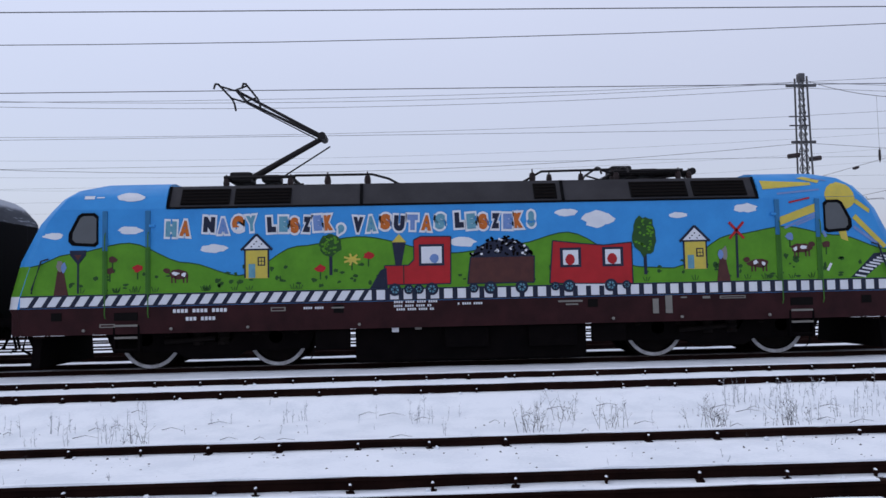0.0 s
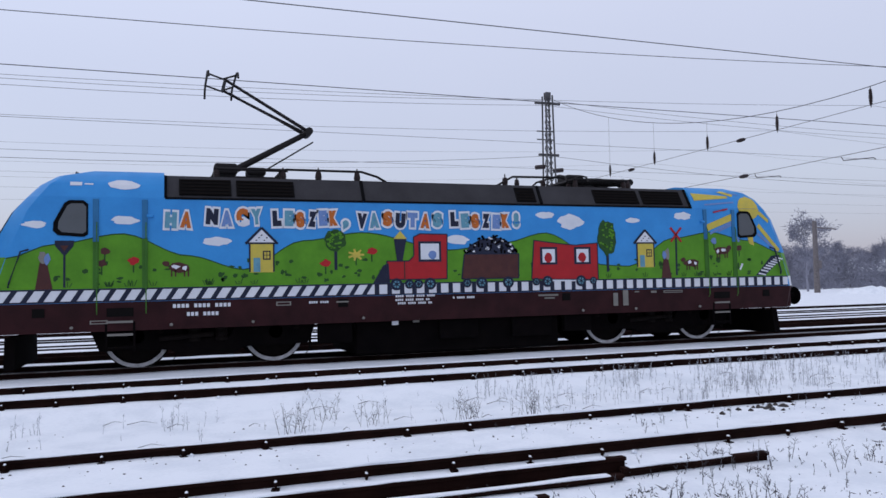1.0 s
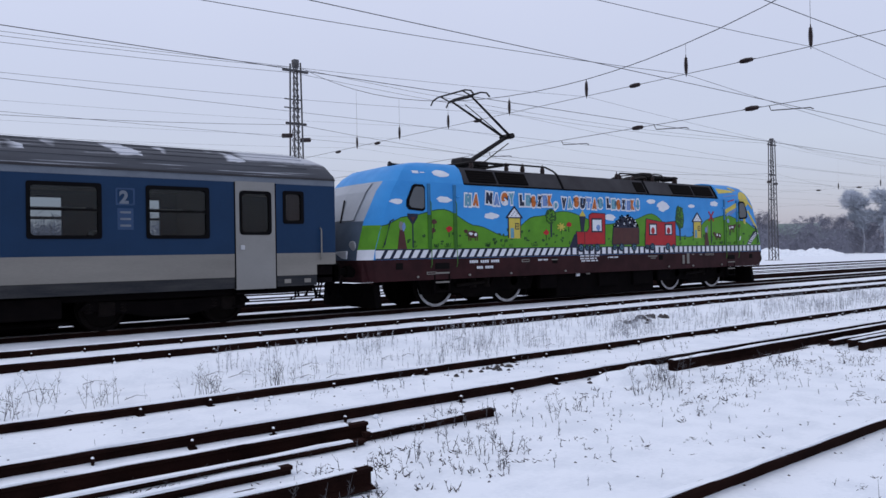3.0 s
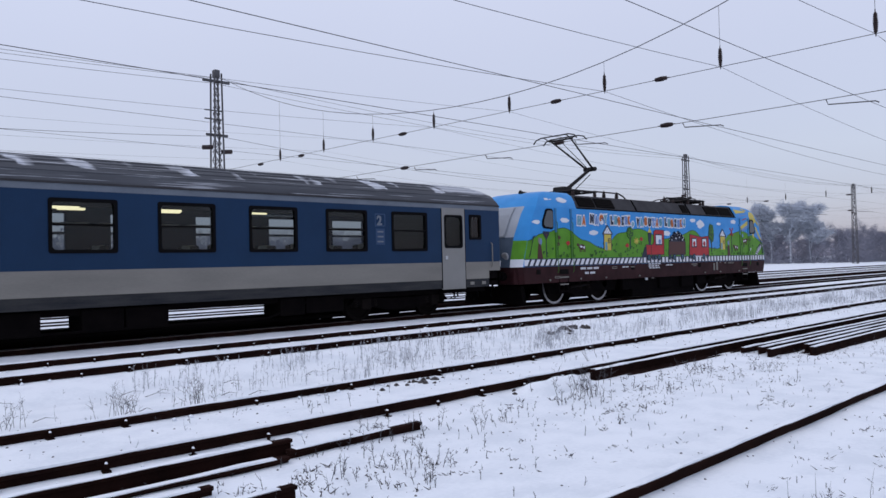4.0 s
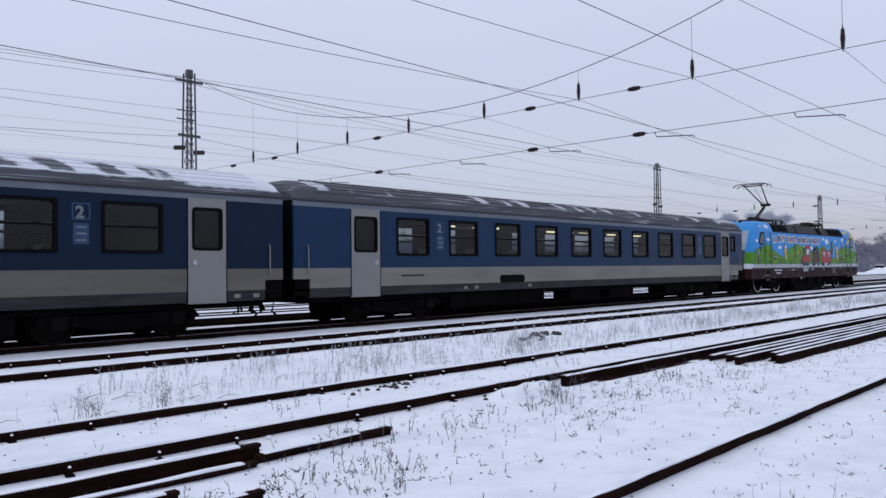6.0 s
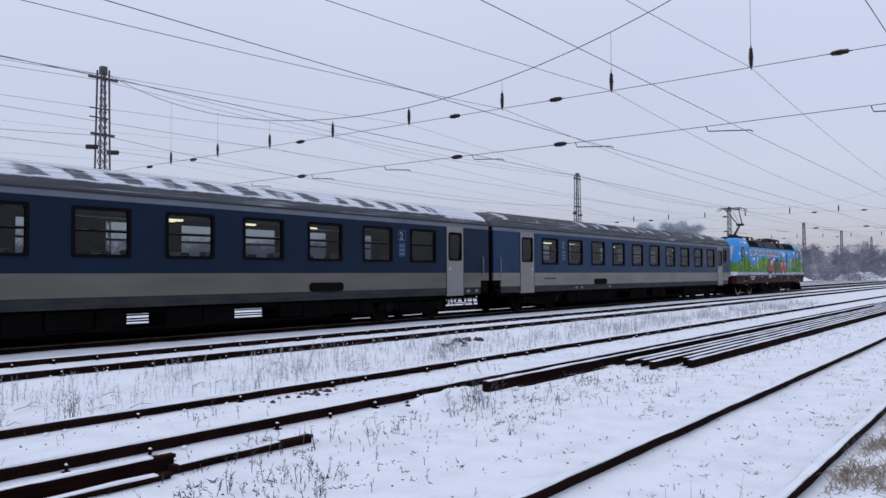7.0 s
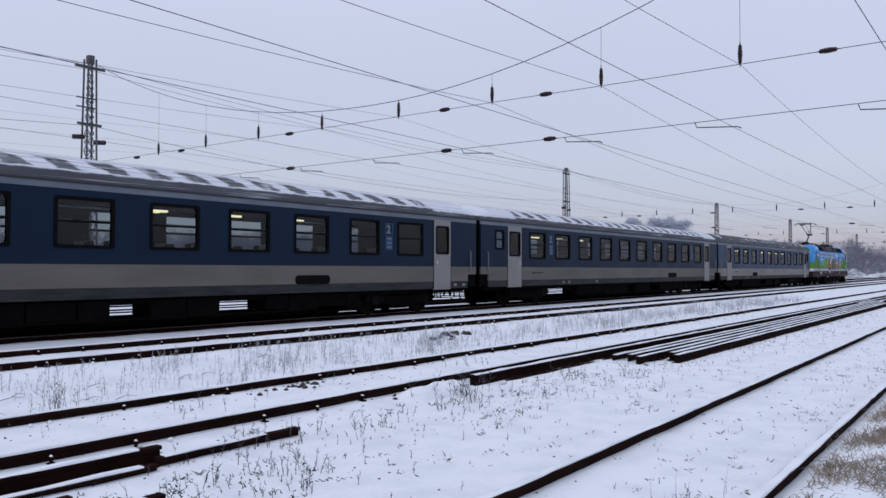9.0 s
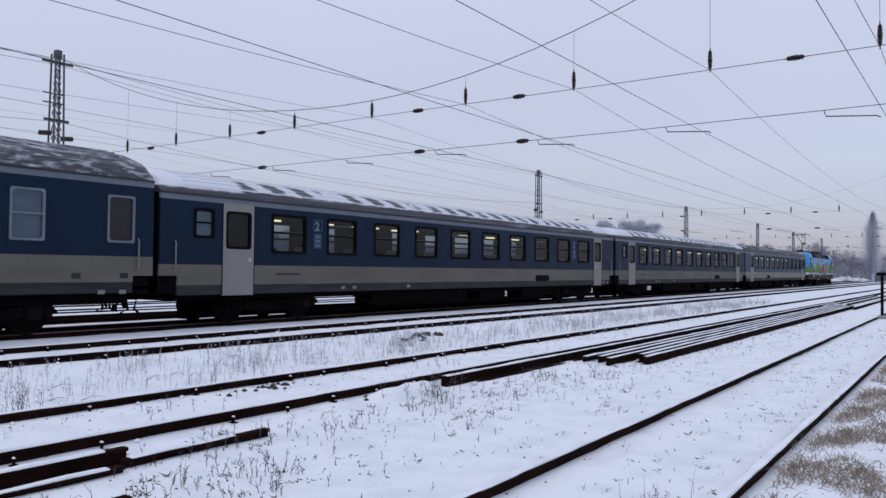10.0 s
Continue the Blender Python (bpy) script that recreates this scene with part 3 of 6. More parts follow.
def nose_x(z):
    for (a, xa, _, _), (b, xb, _, _) in zip(LEVELS, LEVELS[1:]):
        if z <= b:
            return xa + (xb - xa) * (z - a) / (b - a)
    return LEVELS[-1][1]


def decal(name, outline, mat, loco, level, label=""):
    """A flat piece of the painted livery, laid on the side wall."""
    bm = prism(outline, "y", -SIDE + 0.004, -SIDE - 0.004 * level)
    return part(name, bm, mat, loco, label)


def roof_decal(name, outline, mat, loco, level, label=""):
    """A flat piece of the livery on the sloping side of a cab roof."""
    def lean(z):
        for (a, _, _, wa), (b, _, _, wb) in zip(CABTOP, CABTOP[1:]):
            if z <= b:
                return -(wa + (wb - wa) * (max(z, a) - a) / (b - a))
        return -CABTOP[-1][3]
    cut = bmesh.new()
    vs = [cut.verts.new((x, 0, z)) for x, z in outline]
    cut.faces.new(vs)
    for z in (3.68, 3.86):
        bmesh.ops.bisect_plane(cut, geom=cut.verts[:] + cut.edges[:] + cut.faces[:], plane_co=(0, 0, z), plane_no=(0, 0, 1))
    for v in cut.verts:
        v.co.y = lean(v.co.z) - 0.004 * level
    return part(name, cut, mat, loco, label)


def blob(x, z, rx, rz, seed, n=16, rough=0.15):
    rnd = random.Random(seed)
    return [(x + math.cos(a) * rx * (1 + rnd.uniform(-rough, rough)), z + math.sin(a) * rz * (1 + rnd.uniform(-rough, rough))) for a in np.linspace(0, 2 * math.pi, n, endpoint=False)]


def bar(x0, z0, x1, z1, w):
    d = Vector((x1 - x0, z1 - z0)).normalized() * w / 2
    return [(x0 - d.y, z0 + d.x), (x1 - d.y, z1 + d.x), (x1 + d.y, z1 - d.x), (x0 + d.y, z0 - d.x)]


def rect(x0, x1, z0, z1):
    return [(x0, z0), (x1, z0), (x1, z1), (x0, z1)]


def letters(loco):
    """The slogan: fat letters in four colours, each on a white rim."""
    words = [("HA", -6.04, -5.50, 2.89), ("NAGY", -5.30, -4.17, 2.96), ("LESZEK,", -4.03, -2.42, 2.95), ("VASUTAS", -2.34, -0.42, 2.94), ("LESZEK!", -0.28, 1.42, 2.95)]
    tints = [TEAL, ORANGE, NAVY, PALEBLUE, ORANGE, TEAL, NAVY]
    waiting = []
    rnd = random.Random(5)
    cache = {}
    k = 0
    for word, x0, x1, z in words:
        step = (x1 - x0) / len(word)
        for i, ch in enumerate(word):
            where = (x0 + step * (i + 0.5), z + rnd.uniform(-0.02, 0.03), rnd.uniform(-5, 5), step)
            for rim in (True, False):
                if (ch, rim) not in cache:
                    cu = bpy.data.curves.new("letter", "FONT")
                    cu.body, cu.size, cu.align_x, cu.extrude, cu.offset = ch, 0.34, "CENTER", 0.003, 0.086 if rim else 0.041
                    cu.resolution_u = 3
                    cache[(ch, rim)] = new("letter_source", cu)
                waiting.append((ch, rim, where, PWHITE if rim else tints[k % 7]))
            k += 1
    graph = bpy.context.evaluated_depsgraph_get()
    meshes = {}
    for key, ob in cache.items():
        meshes[key] = bpy.data.meshes.new_from_object(ob.evaluated_get(graph))
    for ch, rim, (x, z, turn, step), mat in waiting:
        me = meshes[(ch, rim)].copy()
        xs = [v.co.x for v in meshes[(ch, True)].vertices]
        mid, fit = (min(xs) + max(xs)) / 2, min(1.25, step * 1.04 / (max(xs) - min(xs))) if ch not in ",!" else 1.0
        for v in me.vertices:
            v.co.x = (v.co.x - mid) * fit
        me.materials.clear()
        me.materials.append(mat)
        ob = new("letter_rim" if rim else "letter", me)
        ob.parent = loco
        ob.matrix_basis = pose(x, -SIDE - (0.007 if rim else 0.014), z, 90, turn, 0)
    for ob in cache.values():
        cu = ob.data
        bpy.data.objects.remove(ob)
        bpy.data.curves.remove(cu)


def livery(loco):
    keys = [(-8.66, 2.30), (-7.9, 2.55), (-6.75, 2.75), (-5.6, 2.33), (-4.55, 2.05), (-3.4, 2.62), (-2.2, 2.79), (-0.3, 2.42), (1.0, 2.58), (2.0, 2.80), (3.55, 2.05), (4.15, 2.02), (5.4, 2.68), (6.5, 2.83), (7.6, 2.63), (8.66, 2.32)]
    top = [(min(max(x, -nose_x(z) + 0.01), nose_x(z) - 0.01), z) for x, z in smooth_line(keys, 90)]
    decal("meadow", [(-8.83, 1.73), (8.83, 1.73)] + top[::-1], GRASS, loco, 1, "rolling green meadow of the mural")
    edge = [(x, z + 0.012) for x, z in top]
    decal("meadow_edge", edge + [(x, z - 0.024) for x, z in edge[::-1]], LEAF, loco, 1.6, "dark outline of the meadow")
    # railway band with sleepers
    decal("track_band", rect(-8.84, 8.84, 1.485, 1.715), PWHITE, loco, 1, "white painted track band")
    for z in (1.49, 1.715):
        decal("band_line", rect(-8.84, 8.84, z - 0.014, z + 0.014), NAVY, loco, 2.2)
    x = -8.7
    while x < 8.65:
        lean = 0.13 if x < -2.0 else 0.0
        decal("sleeper", [(x, 1.50), (x + 0.10, 1.50), (x + 0.10 + lean, 1.705), (x + lean, 1.705)], NAVY, loco, 1.8)
        x += 0.27
    # clouds
    for i, (x, z, w) in enumerate(((-6.76, 3.30, 0.0), (-8.20, 2.92, 0.19), (-6.70, 3.01, 0.22), (-5.07, 2.61, 0.25), (-0.10, 2.64, 0.27), (2.02, 3.20, 0.22), (2.68, 3.06, 0.31), (4.31, 3.11, 0.17), (5.71, 3.23, 0.26))):
        if w:
            decal("cloud", blob(x, z, w, w * (0.36 if w < 0.3 else 0.52), i + 20, 18, 0.2), PWHITE, loco, 2)
    # houses
    for x in (-4.22, 4.63):
        decal("house_wall", rect(x - 0.23, x + 0.23, 1.99, 2.58), YELLOW, loco, 3, "yellow cottage of the mural")
        decal("house_gable", [(x - 0.25, 2.58), (x + 0.25, 2.58), (x, 2.84)], PWHITE, loco, 3)
        for b in (bar(x - 0.31, 2.56, x, 2.88, 0.045), bar(x, 2.88, x + 0.31, 2.56, 0.045), bar(x - 0.27, 2.57, x + 0.27, 2.57, 0.035), bar(x - 0.23, 2.0, x - 0.23, 2.57, 0.03), bar(x + 0.23, 2.0, x + 0.23, 2.57, 0.03)):
            decal("house_outline", b, NAVY, loco, 4)
        decal("house_door", rect(x - 0.16, x - 0.03, 2.0, 2.28), TEAL, loco, 4)
        decal("house_window", rect(x + 0.02, x + 0.17, 2.24, 2.42), NAVY, loco, 4)
        decal("house_pane", rect(x + 0.045, x + 0.145, 2.265, 2.395), YELLOW, loco, 5)
    # trees, bushes and flowers
    for x, z0, z1, r, s in ((-2.75, 2.02, 2.62, 0.22, 3), (3.60, 1.90, 2.68, 0.24, 4)):
        decal("tree_trunk", rect(x - 0.03, x + 0.03, z0, z1), NAVY, loco, 3)
        decal("tree_crown", blob(x, z1 + 0.02, r, r * (1.0 if s == 3 else 1.7), s, 22, 0.14), LEAF, loco, 3.5, "leafy tree of the mural")
    rnd = random.Random(8)
    for i in range(120):
        x = rnd.uniform(-8.2, 8.2)
        z = rnd.uniform(1.80, 2.25)
        if -1.9 < x < 3.5 and rnd.random() < 0.7:
            continue
        decal("bush", blob(x, z, rnd.uniform(0.025, 0.065), rnd.uniform(0.02, 0.05), 100 + i, 9, 0.45), LEAF, loco, 2)
    for x, z, m in ((-6.56, 2.24, RED), (-2.96, 2.16, RED), (-7.05, 2.42, COALBROWN), (-2.33, 2.33, YELLOW), (6.6, 2.62, PALEBLUE), (-7.1, 2.2, COALBROWN), (7.35, 2.45, COALBROWN), (-2.0, 2.4, RED)):
        decal("flower_stem", bar(x, z - 0.22, x, z, 0.025), LEAF, loco, 3)
        decal("flower", blob(x, z, 0.10 if m is RED else 0.085, 0.07, int(abs(x) * 10), 12, 0.3), m, loco, 4)
    for i in range(7):
        a = i * 0.9
        decal("flower_petal", bar(-2.33, 2.33, -2.33 + 0.17 * math.cos(a), 2.33 + 0.12 * math.sin(a), 0.04), YELLOW, loco, 3.5)
    # grazing animals and standing shapes, kept plain
    for i, (x, z) in enumerate(((-5.76, 2.10), (5.92, 2.08), (6.82, 2.37))):
        s = -1 if i == 2 else 1
        decal("cow_body", blob(x, z, 0.21, 0.095, 60 + i, 12, 0.25), COALBROWN, loco, 3)
        decal("cow_patch", blob(x - 0.06 * s, z + 0.02, 0.07, 0.04, 70 + i, 9, 0.4), PWHITE, loco, 4)
        decal("cow_patch", blob(x + 0.11 * s, z - 0.01, 0.04, 0.045, 80 + i, 9, 0.4), PWHITE, loco, 4)
        decal("cow_head", blob(x - 0.23 * s, z + 0.08, 0.07, 0.05, 90 + i, 9, 0.2), COALBROWN, loco, 4)
        for dx in (-0.13, -0.06, 0.10, 0.17):
            decal("cow_leg", bar(x + dx, z - 0.17, x + dx, z - 0.04, 0.028), COALBROWN, loco, 3)
    for x, s in ((-8.05, 1), (5.20, -1)):
        decal("dark_shape", [(x - 0.14, 1.73), (x + 0.14, 1.73), (x + 0.05, 2.22), (x - 0.07, 2.22)], COALBROWN, loco, 3)
        decal("pale_shape", blob(x - 0.03 * s, 2.31, 0.06, 0.13, 51 + s, 12, 0.3), COACHGREY, loco, 3.5)
        decal("blue_shape", blob(x + 0.05 * s, 2.28, 0.05, 0.10, 55 + s, 10, 0.2), PALEBLUE, loco, 4)
    decal("sign_pole", bar(-7.72, 1.76, -7.72, 2.45, 0.035), NAVY, loco, 3)
    decal("sign_shield", [(-7.72, 2.33), (-7.87, 2.52), (-7.88, 2.62), (-7.56, 2.62), (-7.57, 2.52)], NAVY, loco, 4)
    decal("sign_face", [(-7.72, 2.42), (-7.79, 2.53), (-7.65, 2.53)], COALBROWN, loco, 5)
    decal("crossing_pole", bar(5.49, 1.79, 5.50, 2.75, 0.045), NAVY, loco, 3)
    for s in (-1, 1):
        decal("crossing_arm", bar(5.50 - 0.15 * s, 2.60, 5.50 + 0.15 * s, 2.94, 0.05), RED, loco, 4)
    # sun with rays over the front cab
    disc = blob(7.70, 3.45, 0.31, 0.30, 31, 28, 0.04)
    decal("sun_disc", [(x, min(z, 3.43)) for x, z in disc if z < 3.50], YELLOW, loco, 2, "yellow sun of the mural")
    roof_decal("sun_disc", [(x, max(z, 3.44)) for x, z in disc if z > 3.38], YELLOW, loco, 2)
    for b in ([(7.22, 3.32), (6.42, 3.03), (6.37, 2.84), (7.20, 3.14)], [(7.93, 2.98), (8.0, 3.06), (8.62, 2.40), (8.55, 2.34)], [(7.60, 2.80), (7.78, 2.80), (7.82, 2.50), (7.68, 2.55)], [(7.98, 3.30), (8.02, 3.38), (8.30, 3.16), (8.28, 3.08)]):
        decal("sun_ray", b, YELLOW, loco, 2)
    roof_decal("sun_ray", [(6.12, 3.62), (7.15, 3.70), (7.15, 3.76), (6.10, 3.82)], YELLOW, loco, 2)
    roof_decal("sun_ray", [(6.9, 3.86), (7.3, 3.74), (7.36, 3.80), (7.05, 3.90)], YELLOW, loco, 2)
    for q in (bar(6.4, 3.52, 7.3, 3.60, 0.04), bar(7.2, 3.85, 7.5, 3.80, 0.03)):
        roof_decal("sun_glint", q, PALEBLUE, loco, 2)
    decal("red_streak", bar(6.62, 3.33, 7.05, 3.42, 0.035), RED, loco, 2)
    roof_decal("cloud", blob(-6.74, 3.69, 0.28, 0.09, 77, 18, 0.15), PWHITE, loco, 2)
    roof_decal("pale_mark", [(-7.64, 3.66), (-7.44, 3.66), (-7.44, 3.73), (-7.64, 3.73)], PWHITE, loco, 2)
    roof_decal("pale_mark", [(-7.40, 3.68), (-7.25, 3.68), (-7.25, 3.705), (-7.40, 3.705)], PWHITE, loco, 2)
    for b in (bar(6.5, 2.80, 7.2, 3.10, 0.05), bar(6.75, 2.85, 7.2, 3.04, 0.04), bar(7.95, 2.80, 8.45, 2.42, 0.06), bar(7.3, 2.72, 7.36, 2.60, 0.06)):
        decal("sun_glint", b, PALEBLUE, loco, 2)
    # side track that climbs the hill
    for i in range(8):
        k = i / 8
        x, z = 7.95 + 0.62 * k, 1.77 + 0.44 * k ** 0.8
        decal("ladder_sleeper", bar(x - 0.02, z + 0.03, x + 0.20, z - 0.01, 0.035), PWHITE, loco, 3)
    decal("ladder_bed", [(7.84, 1.75), (8.14, 1.75), (8.60, 2.12), (8.60, 2.26), (8.34, 2.24), (8.05, 1.95)], NAVY, loco, 2)
    # painted train
    decal("engine_boiler", rect(-1.68, -1.02, 1.80, 2.19), RED, loco, 3, "red painted toy engine")
    decal("engine_cab", [(-1.10, 1.80), (-0.36, 1.80), (-0.34, 2.76), (-0.95, 2.77), (-1.09, 2.70), (-1.09, 2.3), (-1.2, 2.19)], RED, loco, 3.2)
    decal("engine_window", rect(-0.99, -0.48, 2.17, 2.61), NAVY, loco, 4)
    decal("engine_pane", rect(-0.94, -0.53, 2.22, 2.56), PWHITE, loco, 5)
    decal("window_shape", blob(-0.68, 2.32, 0.09, 0.10, 44, 10, 0.1), PALEBLUE, loco, 6)
    decal("chimney", [(-1.46, 2.19), (-1.34, 2.19), (-1.25, 2.66), (-1.52, 2.66)], NAVY, loco, 4)
    decal("chimney_top", [(-1.53, 2.66), (-1.24, 2.66), (-1.38, 2.83)], YELLOW, loco, 4)
    decal("cow_catcher", [(-1.98, 1.73), (-1.62, 1.73), (-1.64, 2.15), (-1.76, 2.1)], NAVY, loco, 3.4)
    decal("boiler_band", bar(-1.3, 1.82, -1.3, 2.19, 0.025), COALBROWN, loco, 4)
    decal("tender_box", [(-0.02, 1.79), (1.32, 1.79), (1.34, 2.33), (0.05, 2.33)], COALBROWN, loco, 3, "brown painted coal wagon")
    decal("coal_load", [(0.06, 2.34), (1.30, 2.34), (1.22, 2.52), (1.0, 2.66), (0.75, 2.70), (0.45, 2.66), (0.18, 2.52)], NAVY, loco, 3)
    for i in range(90):
        u = rnd.uniform(-1, 1)
        x = 0.67 + 0.62 * u
        z = rnd.uniform(2.36, 2.40 + 0.36 * (1 - u * u))
        decal("coal_lump", blob(x, z, 0.030, 0.026, 200 + i, 6, 0.4), PWHITE if rnd.random() < 0.22 else BLACK, loco, 4)
    decal("carriage_box", [(1.64, 1.76), (3.33, 1.72), (3.33, 2.57), (2.76, 2.52), (2.3, 2.56), (1.72, 2.63)], RED, loco, 3, "red painted carriage")
    for x in (1.86, 2.72):
        decal("carriage_window", rect(x, x + 0.43, 2.08, 2.48), NAVY, loco, 4)
        decal("carriage_pane", rect(x + 0.06, x + 0.37, 2.13, 2.43), PWHITE, loco, 5)
        decal("window_shape", blob(x + 0.2, 2.24, 0.10, 0.11, int(x * 9), 10, 0.1), RED, loco, 6)
    for x, r in ((-1.48, 0.13), (-1.2, 0.10), (-1.0, 0.10), (-0.74, 0.13), (0.10, 0.10), (0.44, 0.13), (1.07, 0.13), (1.75, 0.09), (2.03, 0.13), (2.88, 0.13), (3.2, 0.09)):
        decal("painted_wheel", blob(x, 1.70, r, r, 9, 16, 0.03), NAVY, loco, 5)
        decal("painted_hub", blob(x, 1.70, r * 0.6, r * 0.6, 9, 12, 0.03), TEAL, loco, 6)
        for a in (0.4, 1.45, 2.5):
            decal("painted_spoke", bar(x - r * 0.7 * math.cos(a), 1.70 - r * 0.7 * math.sin(a), x + r * 0.7 * math.cos(a), 1.70 + r * 0.7 * math.sin(a), 0.022), NAVY, loco, 7)
    # brush outlines of the painted train, leaf dabs in the trees, marks on the cottages
    for pts in ([(-1.68, 1.80), (-1.68, 2.19), (-1.2, 2.19), (-1.09, 2.3), (-1.09, 2.70), (-0.95, 2.77), (-0.34, 2.76), (-0.36, 1.80), (-1.68, 1.80)], [(-0.02, 1.79), (0.05, 2.33), (1.34, 2.33), (1.32, 1.79), (-0.02, 1.79)], [(1.64, 1.76), (1.72, 2.63), (2.3, 2.56), (2.76, 2.52), (3.33, 2.57), (3.33, 1.72), (1.64, 1.76)]):
        for (xa, za), (xb, zb) in zip(pts, pts[1:]):
            decal("train_outline", bar(xa, za, xb, zb, 0.022), NAVY, loco, 4.5)
    for x, z, r, tall in ((-2.75, 2.64, 0.22, 1.0), (3.60, 2.70, 0.24, 1.7)):
        for i in range(26):
            a, q = rnd.uniform(0, 6.28), r * 0.85 * rnd.random() ** 0.5
            decal("leaf_dab", blob(x + q * math.cos(a), z + q * tall * math.sin(a), 0.03, 0.022, 400 + i, 7, 0.35), GRASS, loco, 5)
    for x in (-4.22, 4.63):
        for i in range(5):
            decal("gable_mark", blob(x - 0.1 + i * 0.05, 2.63 + 0.05 * (i % 3), 0.018, 0.015, 500 + i, 6, 0.3), NAVY, loco, 4)
        decal("window_cross", rect(x + 0.09, x + 0.10, 2.26, 2.40), NAVY, loco, 6)
        decal("window_cross", rect(x + 0.04, x + 0.15, 2.325, 2.338), NAVY, loco, 6)
    for i in range(34):  # grass strokes brushed over the meadow
        x = rnd.uniform(-8.2, 8.2)
        if -1.9 < x < 3.5:
            continue
        for dx in (-0.03, 0.0, 0.03):
            decal("grass_stroke", bar(x + dx, 1.76, x + dx * 2.4, 1.76 + rnd.uniform(0.06, 0.13), 0.014), LEAF, loco, 2.5)
    decal("drawbar", bar(2.1, 1.72, 2.8, 1.71, 0.04), PWHITE, loco, 4)
    # lettering on the frame, too small or private to read, as plain bars
    for x0, x1, z in ((-5.87, -4.72, 1.37), (-5.62, -4.95, 1.21), (-1.55, -0.63, 1.45), (-1.55, -0.75, 1.37), (-1.5, -0.7, 1.30), (-0.23, 0.32, 1.39), (-3.3, -2.9, 1.37)):
        h = 0.036 if z in (1.37, 1.21) and x0 < -4 else 0.022
        n = int((x1 - x0) / (h * 2.0))
        for i in range(n):
            if (i * 7 + int(x0 * 10)) % 5 == 0:
                continue
            a = x0 + (x1 - x0) * i / n
            decal("marking_bar", rect(a, a + (x1 - x0) / n * 0.72, z - h, z + h), PWHITE, loco, 1.5)
    for x0, x1, z0, z1 in ((-3.95, -3.66, 1.32, 1.40), (1.80, 2.29, 1.37, 1.41), (1.95, 2.2, 1.31, 1.34), (5.10, 5.63, 1.37, 1.43), (3.98, 4.12, 1.10, 1.46), (3.72, 3.84, 1.10, 1.40), (-7.3, -7.0, 1.07, 1.14), (4.3, 4.42, 1.40, 1.43), (4.75, 4.9, 1.38, 1.43), (-2.75, -2.5, 1.35, 1.38)):
        decal("marking_plate", rect(x0, x1, z0, z1), COACHGREY, loco, 1.5)
        decal("plate_inset", rect(x0 + 0.025, x1 - 0.025, z0 + 0.02, z1 - 0.02), MAROON, loco, 2.2) if (x1 - x0) > 0.2 and z1 - z0 > 0.05 else None
    decal("small_mark", bar(7.36, 1.90, 7.44, 2.05, 0.05), PWHITE, loco, 3)


def build_wheelset(parent, x, r, y_out=0.80, ring=True):
    """An axle with two wheels; the pose is keyed later, in its thing's space."""
    ws = part("wheelset", tube([(0, -0.7, 0), (0, 0.7, 0)], 0.09, 10), IRON, parent)
    prof = [(r * 0.28, -0.07), (r * 0.28, -0.04), (r * 0.80, -0.02), (r * 0.84, -0.07), (r, -0.07), (r, 0.05), (r + 0.03, 0.07), (r * 0.8, 0.07), (r * 0.3, 0.06)]
    for s in (-1, 1):
        w = part("wheel", lathe(prof, 36, None, pose(0, s * 0.745, 0, 90 if s < 0 else -90, 0, 0) @ pose(0, 0, 0, 180, 0, 0)), IRON, ws)
        if ring:
            bm = bmesh.new()
            n = 40
            rings = [[bm.verts.new((k * math.cos(2 * math.pi * i / n), s * (0.745 + d), k * math.sin(2 * math.pi * i / n))) for i in range(n)] for k, d in ((r * 0.87, 0.072), (r * 0.87, 0.082), (r * 0.985, 0.082), (r * 0.985, 0.072))]
            for a, b in zip(rings, rings[1:]):
                for i in range(n):
                    bm.faces.new((a[i], a[(i + 1) % n], b[(i + 1) % n], b[i]))
            part("tyre", bm, TYRE, w, "worn chalk-white tyre ring")
    ws.matrix_basis = pose(x, 0, 0.17 + r)
    return ws


def buffers_and_coupler(parent, x, s, mat=BLACK):
    for y in (-0.875, 0.875):
        m = pose(x, y, 1.20, 0, 90 * s, 0)
        part("buffer", lathe([(0.14, 0.0), (0.14, 0.28), (0.09, 0.30), (0.09, 0.50), (0.23, 0.52), (0.24, 0.56), (0.15, 0.59)], 16, None, m), mat, parent)
    part("coupler", tube([(x, 0, 1.15), (x + s * 0.25, 0, 1.12), (x + s * 0.32, 0, 0.85), (x + s * 0.2, 0, 0.6)], 0.05, 6), mat, parent)
    for y in (-0.45, 0.45, 0.6):
        part("brake_hose", tube([(x, y, 1.0), (x + s * 0.18, y, 0.9), (x + s * 0.25, y, 0.6), (x + s * 0.1, y + 0.06, 0.5)], 0.03, 6), RUBBER, parent)


